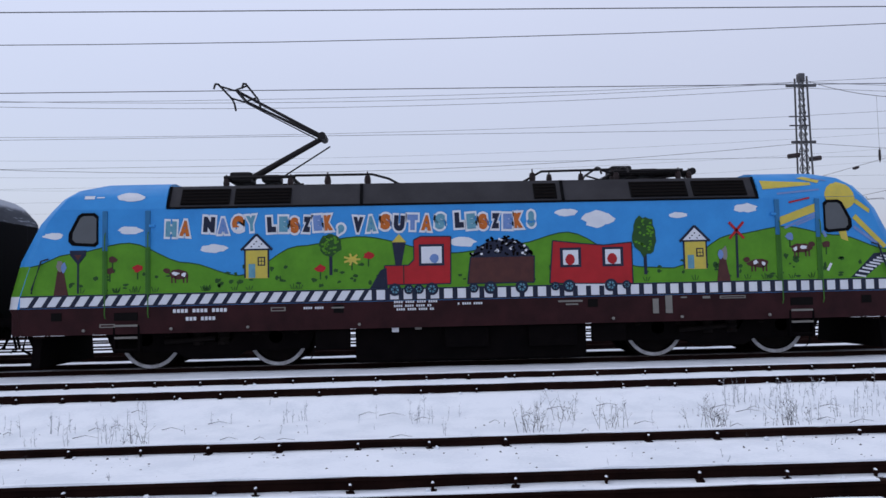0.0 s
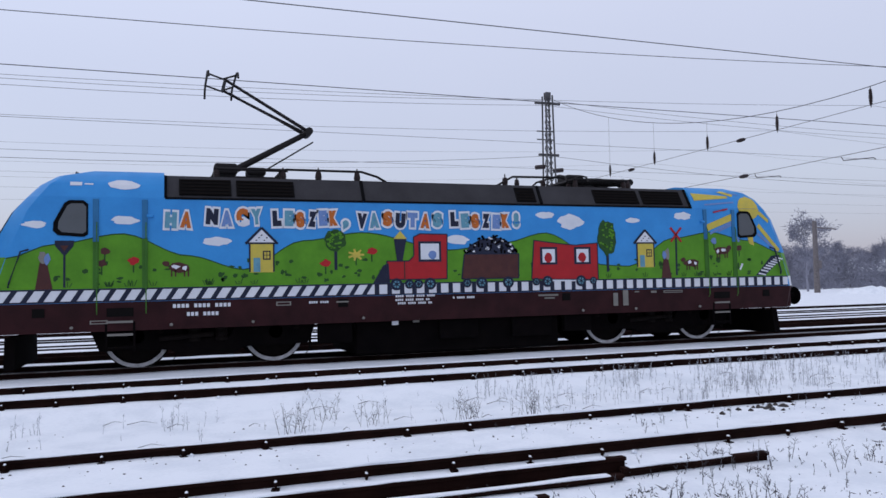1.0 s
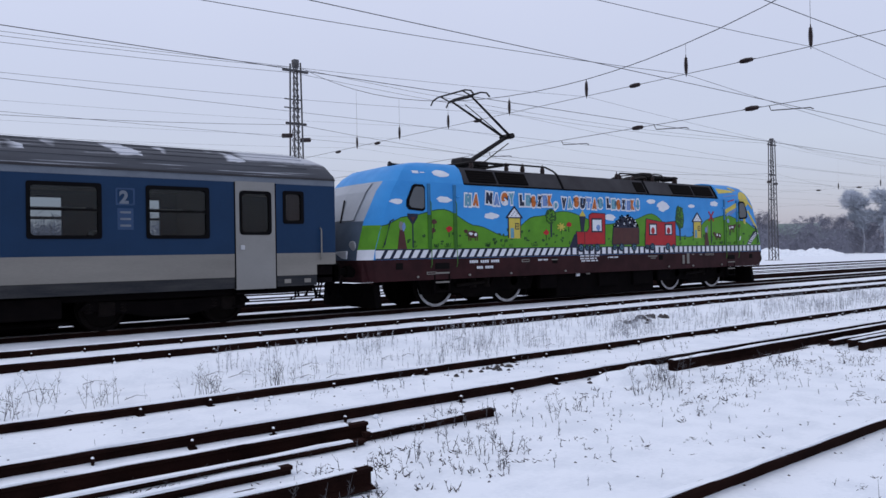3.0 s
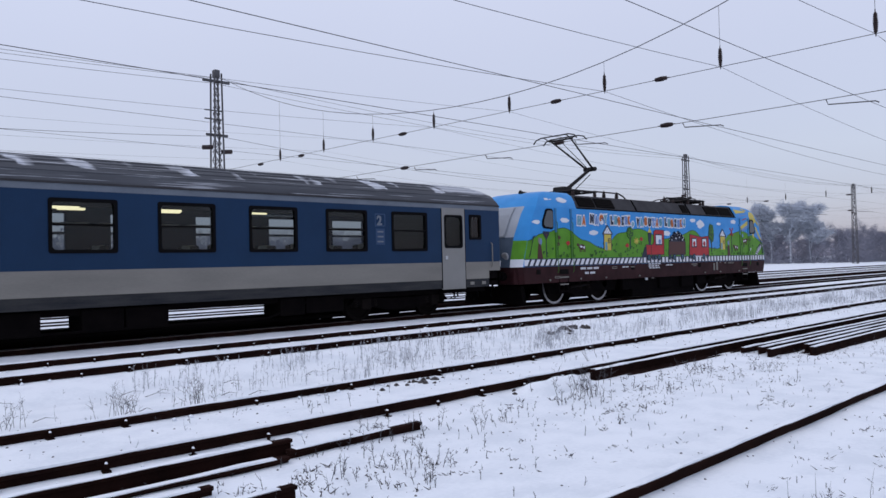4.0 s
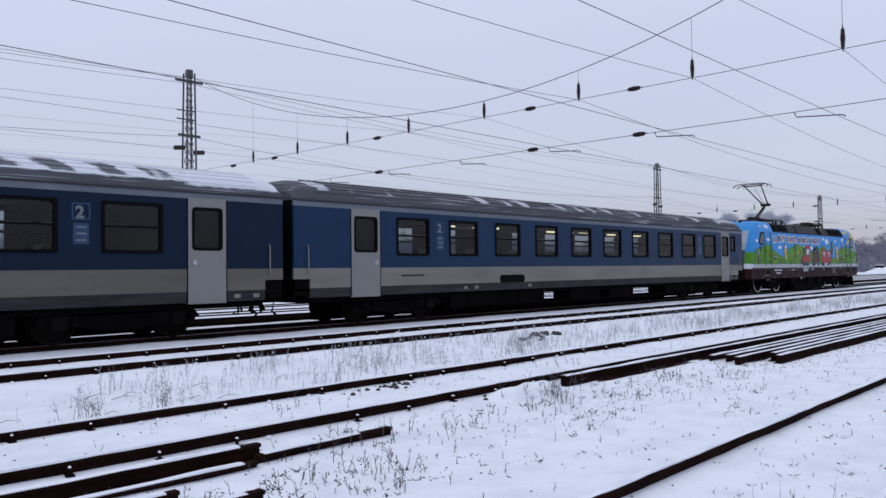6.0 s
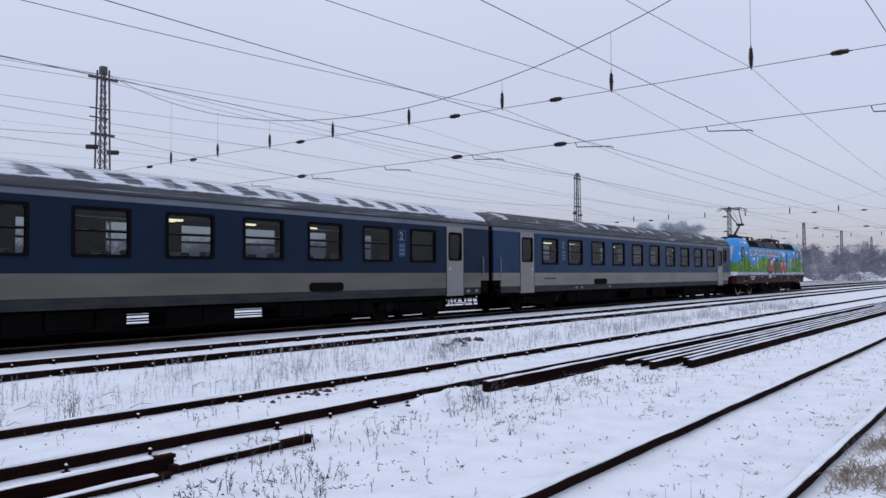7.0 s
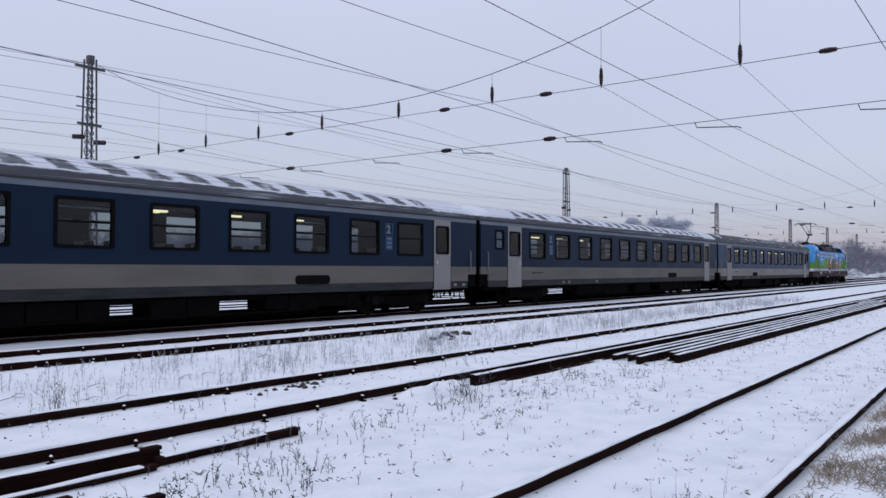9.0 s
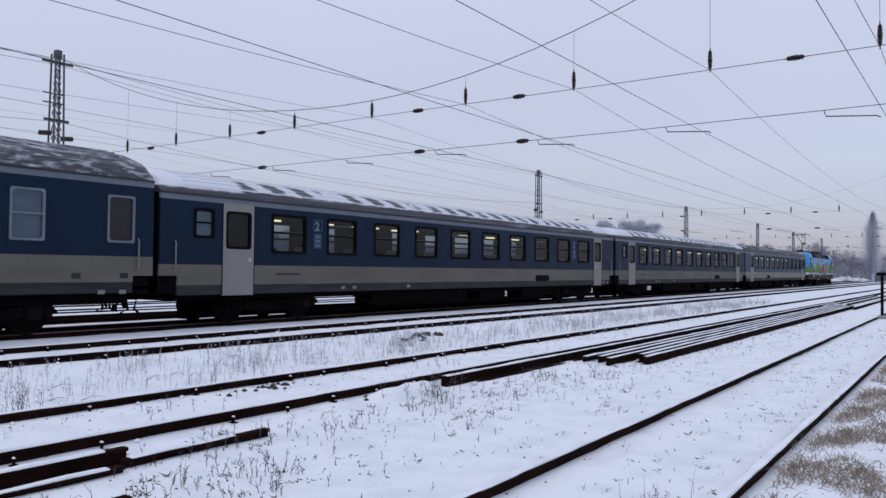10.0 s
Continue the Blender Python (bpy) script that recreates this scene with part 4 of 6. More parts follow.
def pantograph(loco, x, raised):
    z0 = 3.96
    base = bmesh.new()
    for y in (-0.62, 0.62):
        tube([(x - 0.75, y, z0 + 0.22), (x + 0.75, y, z0 + 0.22)], 0.04, 6, base)
    for xx in (x - 0.7, x + 0.65):
        tube([(xx, -0.62, z0 + 0.22), (xx, 0.62, z0 + 0.22)], 0.045, 6, base)
    part("pantograph_base", base, COPPER, loco, "dark tubular pantograph base frame")
    for xx in (x - 0.7, x + 0.65):
        for y in (-0.62, 0.62):
            part("roof_insulator", insulator_bm(0.22, 0.07, pose(xx, y, z0 - 0.02)), INSUL, loco)
    part("drive_box", box(x - 0.72, x - 0.25, -0.28, 0.28, z0 + 0.16, z0 + 0.40, bevel=0.05), COPPER, loco)
    part("drive_box", box(x - 0.05, x + 0.35, -0.2, 0.25, z0 + 0.18, z0 + 0.34, bevel=0.04), COPPER, loco)
    if raised:
        foot, knee, head = (x - 0.35, 0, z0 + 0.26), (x + 1.28, 0, 5.14), (x - 0.50, 0, 6.10)
    else:
        foot, knee, head = (x - 0.65, 0, z0 + 0.26), (x + 1.10, 0, z0 + 0.25), (x - 0.75, 0, z0 + 0.20)
    part("lower_arm", tube([foot, knee], 0.075, 8, None, 0.06), COPPER, loco)
    for y in (-1, 1):
        part("upper_arm", tube([(knee[0], y * 0.14, knee[2]), (head[0], y * 0.45, head[2])], 0.042, 6, None, 0.030), COPPER, loco)
    part("knee_joint", tube([(knee[0], -0.26, knee[2]), (knee[0], 0.26, knee[2])], 0.085, 8), COPPER, loco)
    part("coupling_rod", tube([(foot[0] + 0.55, 0.1, foot[2] - 0.04), (knee[0] + 0.14, 0.1, knee[2] - 0.18)], 0.018, 5), COPPER, loco)
    part("guide_rod", tube([(knee[0] - 0.1, -0.05, knee[2] - 0.06), (head[0] + 0.1, -0.05, head[2] - 0.16)], 0.014, 5), COPPER, loco)
    part("head_shaft", tube([(head[0], -0.52, head[2]), (head[0], 0.52, head[2])], 0.035, 6), COPPER, loco)
    for dx in (-0.36, 0.22):
        pts = [(head[0] + dx, -0.98, head[2] - 0.08), (head[0] + dx, -0.86, head[2] + 0.05), (head[0] + dx, -0.62, head[2] + 0.11), (head[0] + dx, 0.62, head[2] + 0.11), (head[0] + dx, 0.86, head[2] + 0.05), (head[0] + dx, 0.98, head[2] - 0.08)]
        part("contact_strip", tube(pts, 0.024, 6), COPPER, loco)
    for y in (-0.5, 0.5):
        part("head_link", tube([(head[0] - 0.36, y, head[2] + 0.10), (head[0] - 0.05, y, head[2]), (head[0] + 0.22, y, head[2] + 0.10)], 0.022, 5), COPPER, loco)


def build_locomotive():
    loco = tagged(empty("locomotive"), "sky-blue electric locomotive with a childlike meadow and train mural", "locomotive")
    body = part("body", hull(LEVELS[1:]), SKYBLUE, loco, "sky-blue car body with vertical sides and pale noses")
    body.data.materials.append(NOSEGREY)
    body.data.materials.append(NOSEDARK)
    body.data.materials.append(GRASS)
    body.data.materials.append(PWHITE)
    for f in body.data.polygons:
        if abs(f.normal.x) > 0.2 and abs(f.center.y) < 0.75 * SIDE:
            f.material_index = 1 if f.center.z > 2.4 else 2
        elif abs(f.normal.x) > 0.2 and f.center.z < 2.33:
            f.material_index = 3 if f.center.z > 1.73 else 4
    soften(body)
    part("frame_skirt", hull(LEVELS[:2]), MAROON, loco, "dirty maroon frame skirt")
    for s in (-1, 1):
        cab = hull(CABTOP, 6.02)
        if s < 0:
            cab.transform(Matrix.Diagonal((-1, 1, 1, 1)))
        soften(part("cab_roof", cab, SKYBLUE, loco, "rounded sky-blue cab roof"))
    # machine-room roof with grilles
    roof = prism([(-1.42, 3.46), (1.42, 3.46), (1.16, 3.92), (0.5, 4.0), (-0.5, 4.0), (-1.16, 3.92)], "x", -6.0, 6.0)
    part("machine_roof", roof, ROOFGREY, loco, "dark grey machine-room roof")
    part("roof_gutter", box(-6.0, 6.0, -1.485, -1.40, 3.42, 3.462), RUBBER, loco)
    slope = math.degrees(math.atan2(0.26, 0.46))
    for x0, x1 in ((-5.75, -4.78), (-4.68, -3.55), (1.39, 1.86), (3.39, 4.57), (4.69, 5.80)):
        g = box(x0, x1, -0.02, 0.02, -0.19, 0.19)
        ob = part("grille", g, GRILLE, loco)
        ob.matrix_basis = pose(0, -1.305, 3.68, -slope, 0, 0)
        for i in range(5):
            sl = part("grille_slat", box(x0 + 0.03, x1 - 0.03, -0.035, -0.02, -0.16 + i * 0.08 - 0.012, -0.16 + i * 0.08 + 0.012), IRON, ob)
    for x in (-6.0, -2.13, 1.98, 6.0):
        ob = part("roof_seam", box(x - 0.03, x + 0.03, -0.03, 0.015, -0.25, 0.25), RUBBER, loco)
        ob.matrix_basis = pose(0, -1.29, 3.69, -slope, 0, 0)
    # cab side windows
    for s in (-1, 1):
        shape = [(7.33, 2.74), (7.40, 2.69), (7.83, 2.72), (7.91, 2.80), (7.90, 2.96), (7.72, 3.32), (7.64, 3.37), (7.40, 3.37), (7.33, 3.30)]
        inner = [(7.53 + (x - 7.58) * 0.80 + 0.03, 3.03 + (z - 3.03) * 0.82) for x, z in shape]
        flip = lambda pts: [(s * x, z) for x, z in pts]
        w = part("side_window", prism(flip(shape), "y", -SIDE + 0.01, -SIDE - 0.022), RUBBER, loco, "black rubber-framed cab window")
        part("pane", prism(flip(inner), "y", -SIDE - 0.012, -SIDE - 0.028), material("cab_pane_reflecting", (0.10, 0.11, 0.12), 0.12, 0, (0.08, 0.085, 0.09), 2.0, 0.6, 20.0) if s < 0 else bpy.data.materials["cab_pane_reflecting"], w)
        for x in (6.36, 7.20):
            split = 2.66 if x < 7 else 2.60
            # raised bars in darker livery colours that hold the door recess's shade
            d = part("door_pillar", box(s * x - 0.05, s * x + 0.05, -SIDE - 0.022, -SIDE + 0.01, split, 3.40, bevel=0.01), bpy.data.materials.get("shaded_livery_blue") or material("shaded_livery_blue", (0.030, 0.17, 0.36), 0.5, 0, (0.02, 0.11, 0.24), 3.0, 0.8, 30.0), loco, "cab door edge, recess shade in its darker blue")
            part("door_pillar", box(s * x - 0.05, s * x + 0.05, -SIDE - 0.022, -SIDE + 0.01, 1.72, split, bevel=0.01), bpy.data.materials.get("shaded_livery_green") or material("shaded_livery_green", (0.05, 0.17, 0.02), 0.5, 0, (0.03, 0.10, 0.012), 3.0, 0.8, 30.0), loco, "lower cab door edge, recess shade in its darker green")
            part("handrail", tube([(s * x + 0.02, -SIDE - 0.03, 1.25), (s * x + 0.02, -SIDE - 0.07, 1.32), (s * x + 0.02, -SIDE - 0.07, 2.9), (s * x + 0.02, -SIDE - 0.03, 2.96)], 0.011, 6), bpy.data.materials["shaded_livery_green"], d, "thin dark handrail")
        part("door_mirror", box(s * 6.27 - 0.06, s * 6.27 + 0.06, -SIDE - 0.06, -SIDE + 0.01, 3.06, 3.12, bevel=0.02), SKYBLUE, loco)
        # windscreen, lamps, wipers on the nose
        def face(z, y):
            for (a, sa, ca, _), (b, sb, cb, _) in zip(LEVELS, LEVELS[1:]):
                if z <= b:
                    k = (z - a) / (b - a)
                    return s * (ca + (cb - ca) * k + 0.02 + 0.04 * (1 - abs(y) / 0.9))
            return s * 8.4
        bm = bmesh.new()
        grid = [[bm.verts.new((face(z, y), y, z)) for y in (-0.86, -0.45, 0, 0.45, 0.86)] for z in (2.46, 2.85, 3.18, 3.40)]
        deep = [[bm.verts.new((face(z, y) - s * 0.05, y, z)) for y in (-0.86, -0.45, 0, 0.45, 0.86)] for z in (2.46, 2.85, 3.18, 3.40)]
        for a, b in zip(grid, grid[1:]):
            for i in range(4):
                bm.faces.new((a[i], a[i + 1], b[i + 1], b[i]))
        for a, b in zip(deep, deep[1:]):
            for i in range(4):
                bm.faces.new((a[i], b[i], b[i + 1], a[i + 1]))
        for i in range(4):
            bm.faces.new((grid[0][i], deep[0][i], deep[0][i + 1], grid[0][i + 1]))
            bm.faces.new((grid[3][i], grid[3][i + 1], deep[3][i + 1], deep[3][i]))
        # the sky's reflection is put into the windscreen's pale base
        part("windscreen", bm, bpy.data.materials.get("sky_pale_windscreen") or material("sky_pale_windscreen", (0.30, 0.33, 0.37), 0.14, 0, (0.24, 0.26, 0.30), 2.0, 0.6, 20.0, 0, 0.5), loco, "wide raked windscreen")
        for y in (-0.35, 0.35):
            part("wiper", tube([(face(2.46, y) + s * 0.03, y, 2.42), (face(3.0, y) + s * 0.04, y + 0.25, 3.0)], 0.02, 5), RUBBER, loco)
        for y in (-0.95, 0.95):
            part("headlamp", lathe([(0.17, 0), (0.17, 0.05), (0.13, 0.07), (0.05, 0.075)], 16, None, pose(s * 9.12, y, 1.78, 0, 90 * s, 0)), ALU, loco, "round headlamp")
        part("warning_strip", box(s * 9.0, s * 9.27, -0.85, 0.85, 1.50, 1.70, bevel=0.02), PWHITE, loco)
        part("buffer_beam", box(min(s * 8.5, s * 9.12), max(s * 8.5, s * 9.12), -1.3, 1.3, 0.92, 1.44, bevel=0.05), MAROON, loco)
        buffers_and_coupler(loco, s * 9.05, s)
        part("snow_plough", prism([(-1.30, 0.28), (1.30, 0.28), (1.2, 0.86), (-1.2, 0.86)], "x", min(s * 8.55, s * 8.72), max(s * 8.55, s * 8.72)), BLACK, loco)
        for z in (1.10, 0.86, 0.62):
            part("step", box(s * 6.79 - 0.22, s * 6.79 + 0.22, -1.50, -1.30, z - 0.02, z + 0.02), COACHGREY if z > 0.7 else BLACK, loco, "narrow steel cab step")
        part("step_frame", box(s * 6.79 - 0.26, s * 6.79 - 0.22, -1.47, -1.32, 0.55, 1.1), BLACK, loco)
        part("step_frame", box(s * 6.79 + 0.22, s * 6.79 + 0.26, -1.47, -1.32, 0.55, 1.1), BLACK, loco)
        # recesses are flat black plates; the shade inside them is the colour
        part("step_recess", box(s * 6.79 - 0.23, s * 6.79 + 0.23, -1.495, -1.44, 1.20, 1.36), GRILLE, loco)
        part("jack_recess", box(s * 8.14 - 0.10, s * 8.14 + 0.10, -1.495, -1.44, 1.22, 1.38), GRILLE, loco)
        part("horn", lathe([(0.03, 0), (0.04, 0.2), (0.09, 0.3)], 8, None, pose(s * 7.35, -0.4, 3.98, 0, 90 * s, 0)), COPPER, loco)
        part("aerial", tube([(s * 7.0, 0.1, 3.95), (s * 7.0, 0.1, 4.08)], 0.035, 6), COPPER, loco)
        part("corner_rail", tube([(s * 8.62, -SIDE - 0.01, 1.78), (s * 8.60, -SIDE - 0.05, 1.85), (s * 8.42, -SIDE - 0.05, 2.42), (s * 8.30, -SIDE - 0.01, 2.46)], 0.018, 6), NAVY, loco)
    for x in (-2.61, 2.50):
        # again black plates in place of shaded hollows
        part("jack_recess", box(x - 0.10, x + 0.10, -1.495, -1.44, 1.26, 1.42), GRILLE, loco)
    # bogies
    for c in (-5.22, 5.22):
        # frame hangs low to hide the upper tyre rings, in place of shadow
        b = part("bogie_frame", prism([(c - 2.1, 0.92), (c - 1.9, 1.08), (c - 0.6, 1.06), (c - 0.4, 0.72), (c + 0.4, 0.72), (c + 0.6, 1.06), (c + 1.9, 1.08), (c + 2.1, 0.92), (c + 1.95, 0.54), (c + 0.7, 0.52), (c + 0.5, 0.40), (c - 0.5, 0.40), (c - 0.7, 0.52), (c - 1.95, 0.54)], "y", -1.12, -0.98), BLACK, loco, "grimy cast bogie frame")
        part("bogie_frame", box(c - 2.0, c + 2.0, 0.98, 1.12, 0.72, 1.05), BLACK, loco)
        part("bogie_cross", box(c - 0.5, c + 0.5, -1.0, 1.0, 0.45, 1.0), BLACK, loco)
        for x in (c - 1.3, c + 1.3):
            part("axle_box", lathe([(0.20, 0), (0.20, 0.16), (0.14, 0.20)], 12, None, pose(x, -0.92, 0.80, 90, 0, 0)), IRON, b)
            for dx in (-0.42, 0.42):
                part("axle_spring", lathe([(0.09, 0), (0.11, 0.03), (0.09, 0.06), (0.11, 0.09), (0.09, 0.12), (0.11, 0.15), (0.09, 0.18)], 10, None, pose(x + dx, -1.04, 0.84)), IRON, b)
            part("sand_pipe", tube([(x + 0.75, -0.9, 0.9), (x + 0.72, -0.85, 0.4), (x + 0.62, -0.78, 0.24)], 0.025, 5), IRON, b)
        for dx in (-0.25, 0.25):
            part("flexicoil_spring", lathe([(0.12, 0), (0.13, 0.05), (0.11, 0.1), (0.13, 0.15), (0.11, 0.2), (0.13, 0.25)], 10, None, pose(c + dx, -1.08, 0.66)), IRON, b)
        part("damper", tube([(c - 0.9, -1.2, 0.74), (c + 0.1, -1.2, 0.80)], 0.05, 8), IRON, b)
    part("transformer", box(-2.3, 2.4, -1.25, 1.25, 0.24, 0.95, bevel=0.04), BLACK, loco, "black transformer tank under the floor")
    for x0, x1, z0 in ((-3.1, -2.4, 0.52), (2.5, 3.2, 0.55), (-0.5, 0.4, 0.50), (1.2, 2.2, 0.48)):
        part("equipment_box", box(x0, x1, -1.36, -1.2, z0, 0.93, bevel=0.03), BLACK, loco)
    part("white_tag", box(-1.56, -1.42, -1.39, -1.34, 0.84, 0.96, bevel=0.01), PWHITE, loco)
    part("grey_tag", box(-1.10, -0.96, -1.39, -1.34, 0.88, 0.98, bevel=0.01), COACHGREY, loco)
    for x in (-5.9, -4.4, -2.2, 2.9, 4.3, 6.1, -7.6):
        part("lashing_eye", lathe([(0.02, 0), (0.03, 0.02), (0.03, 0.05), (0.01, 0.06)], 8, None, pose(x, -1.49, 1.02, 90, 0, 0)), COACHGREY, loco)
    # roof gear
    pantograph(loco, -4.32, True)
    pantograph(loco, 4.0, False)
    for x in (-2.9, -2.05, 1.5):
        part("roof_insulator", insulator_bm(0.25, 0.075, pose(x, -0.5, 3.95)), INSUL, loco)
    part("roof_busbar", tube([(-3.6, -0.5, 4.22), (-1.95, -0.5, 4.22), (-1.6, -0.5, 4.12), (-1.35, -0.5, 3.98)], 0.028, 6), COPPER, loco)
    part("roof_busbar", tube([(1.3, -0.5, 4.0), (1.7, -0.5, 4.22), (3.2, -0.5, 4.24)], 0.028, 6), COPPER, loco)
    for x in (1.9, 2.6, 3.3, 5.0):
        part("roof_insulator", insulator_bm(0.22, 0.065, pose(x, -0.3, 3.97)), INSUL, loco)
    livery(loco)
    letters(loco)
    wheels = [build_wheelset(loco, c + d, 0.625) for c in (-5.22, 5.22) for d in (-1.3, 1.3)]
    return loco, wheels


# ---- coaches ----
HALF, LENGTH = 1.41, 26.92


def panel(x0, x1, z0, z1, holes, y0, y1, bm=None):
    """A wall with rectangular holes (x0, x1, z0, z1), welded into one piece."""
    bm = bm if bm is not None else bmesh.new()
    holes = [h for h in holes if x0 <= h[0] and h[1] <= x1]
    xs = sorted({x0, x1, *(h[0] for h in holes), *(h[1] for h in holes)})
    zs = sorted({z0, z1, *(h[2] for h in holes), *(h[3] for h in holes)})
    solid = {(i, j) for i in range(len(xs) - 1) for j in range(len(zs) - 1)
             if not any(h[0] <= (xs[i] + xs[i + 1]) / 2 <= h[1] and h[2] <= (zs[j] + zs[j + 1]) / 2 <= h[3] for h in holes)}
    made = {}

    def v(i, j, y):
        if (i, j, y) not in made:
            made[(i, j, y)] = bm.verts.new((xs[i], y, zs[j]))
        return made[(i, j, y)]

    for i, j in solid:
        for y in (y0, y1):
            bm.faces.new((v(i, j, y), v(i + 1, j, y), v(i + 1, j + 1, y), v(i, j + 1, y)))
        for (di, dj), (p, q) in (((-1, 0), ((i, j), (i, j + 1))), ((1, 0), ((i + 1, j), (i + 1, j + 1))), ((0, -1), ((i, j), (i + 1, j))), ((0, 1), ((i, j + 1), (i + 1, j + 1)))):
            if (i + di, j + dj) not in solid:
                bm.faces.new((v(*p, y0), v(*q, y0), v(*q, y1), v(*p, y1)))
    return bm


def roof_bm(rise=0.60, base=3.36):
    prof = []
    for a in np.linspace(math.pi, 0, 19):
        c, s = math.cos(a), math.sin(a)
        prof.append((HALF * math.copysign(abs(c) ** 0.75, c), s ** 0.9))
    bm = bmesh.new()
    rings = []
    xs = [0.0, 0.12, 0.4, 0.9] + list(np.linspace(1.6, LENGTH - 1.6, 30)) + [LENGTH - 0.9, LENGTH - 0.4, LENGTH - 0.12, LENGTH]
    for x in xs:
        e = min(x, LENGTH - x)
        k = 0.45 if e < 0.05 else 0.80 if e < 0.2 else 0.95 if e < 0.6 else 1.0
        rings.append([bm.verts.new((x, u, base + v * rise * k)) for u, v in prof])
    for a, b in zip(rings, rings[1:]):
        for i in range(len(prof) - 1):
            bm.faces.new((a[i], b[i], b[i + 1], a[i + 1]))
    bm.faces.new(rings[0])
    bm.faces.new(rings[-1][::-1])
    bm.faces.new([r[0] for r in rings][::-1] + [r[-1] for r in rings])
    return bm


def rounded(x0, x1, z0, z1, r, n=4):
    out = []
    for cx, cz, a0 in ((x1 - r, z1 - r, 0), (x0 + r, z1 - r, 90), (x0 + r, z0 + r, 180), (x1 - r, z0 + r, 270)):
        for i in range(n + 1):
            a = radians(a0 + 90 * i / n)
            out.append((cx + r * math.cos(a), cz + r * math.sin(a)))
    return out


def ring_bm(outer, inner, y0, y1):
    """A frame between two outlines of as many points."""
    bm = bmesh.new()
    rows = [[bm.verts.new((x, y, z)) for x, z in line] for line, y in ((outer, y1), (outer, y0), (inner, y0), (inner, y1))]
    n = len(outer)
    for k in range(4):
        a, b = rows[k], rows[(k + 1) % 4]
        for i in range(n):
            j = (i + 1) % n
            bm.faces.new((a[i], a[j], b[j], b[i]))
    return bm


def coach_window(coach, a, b, c, d, frame_mat, slide=True, thin=False, clear=False):
    y = -HALF
    w = empty("window")
    w.parent = coach
    t = 0.03 if thin else 0.05
    part("window_frame", ring_bm(rounded(a - 0.02, b + 0.02, c - 0.02, d + 0.02, 0.05), rounded(a + t, b - t, c + t, d - t, 0.07), y - 0.018, y + 0.07), frame_mat, w)
    if slide:
        zc = c + (d - c) * 0.52
        part("slide_rail", box(a + t, b - t, y - 0.01, y + 0.05, zc - 0.02, zc + 0.02), frame_mat, w)
    g = part("pane", box(a + t - 0.01, b - t + 0.01, y + 0.025, y + 0.033, c + t - 0.01, d - t + 0.01), CLEARGLASS if thin or clear else COACHGLASS, w)
    g.visible_shadow = False
    return w


def coach_bogie(coach, c):
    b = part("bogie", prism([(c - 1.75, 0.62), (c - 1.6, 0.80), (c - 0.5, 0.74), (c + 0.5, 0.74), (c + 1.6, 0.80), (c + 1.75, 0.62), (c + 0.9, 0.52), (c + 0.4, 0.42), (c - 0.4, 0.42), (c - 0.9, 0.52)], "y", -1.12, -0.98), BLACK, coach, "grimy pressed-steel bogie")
    # added solid block that darkens the bright gap through the bogie
    part("bogie_filler", box(c - 1.9, c + 1.9, 0.2, 0.5, 0.24, 0.80), BLACK, b)
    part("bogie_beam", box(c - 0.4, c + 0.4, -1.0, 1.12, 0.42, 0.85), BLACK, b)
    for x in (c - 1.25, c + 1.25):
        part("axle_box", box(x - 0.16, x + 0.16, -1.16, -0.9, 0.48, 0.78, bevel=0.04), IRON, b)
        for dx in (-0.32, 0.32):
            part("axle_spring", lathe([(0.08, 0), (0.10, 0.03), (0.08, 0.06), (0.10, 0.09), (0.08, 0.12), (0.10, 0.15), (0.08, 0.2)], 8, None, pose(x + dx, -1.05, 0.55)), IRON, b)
    return [build_wheelset(coach, c - 1.25, 0.46, ring=False), build_wheelset(coach, c + 1.25, 0.46, ring=False)]


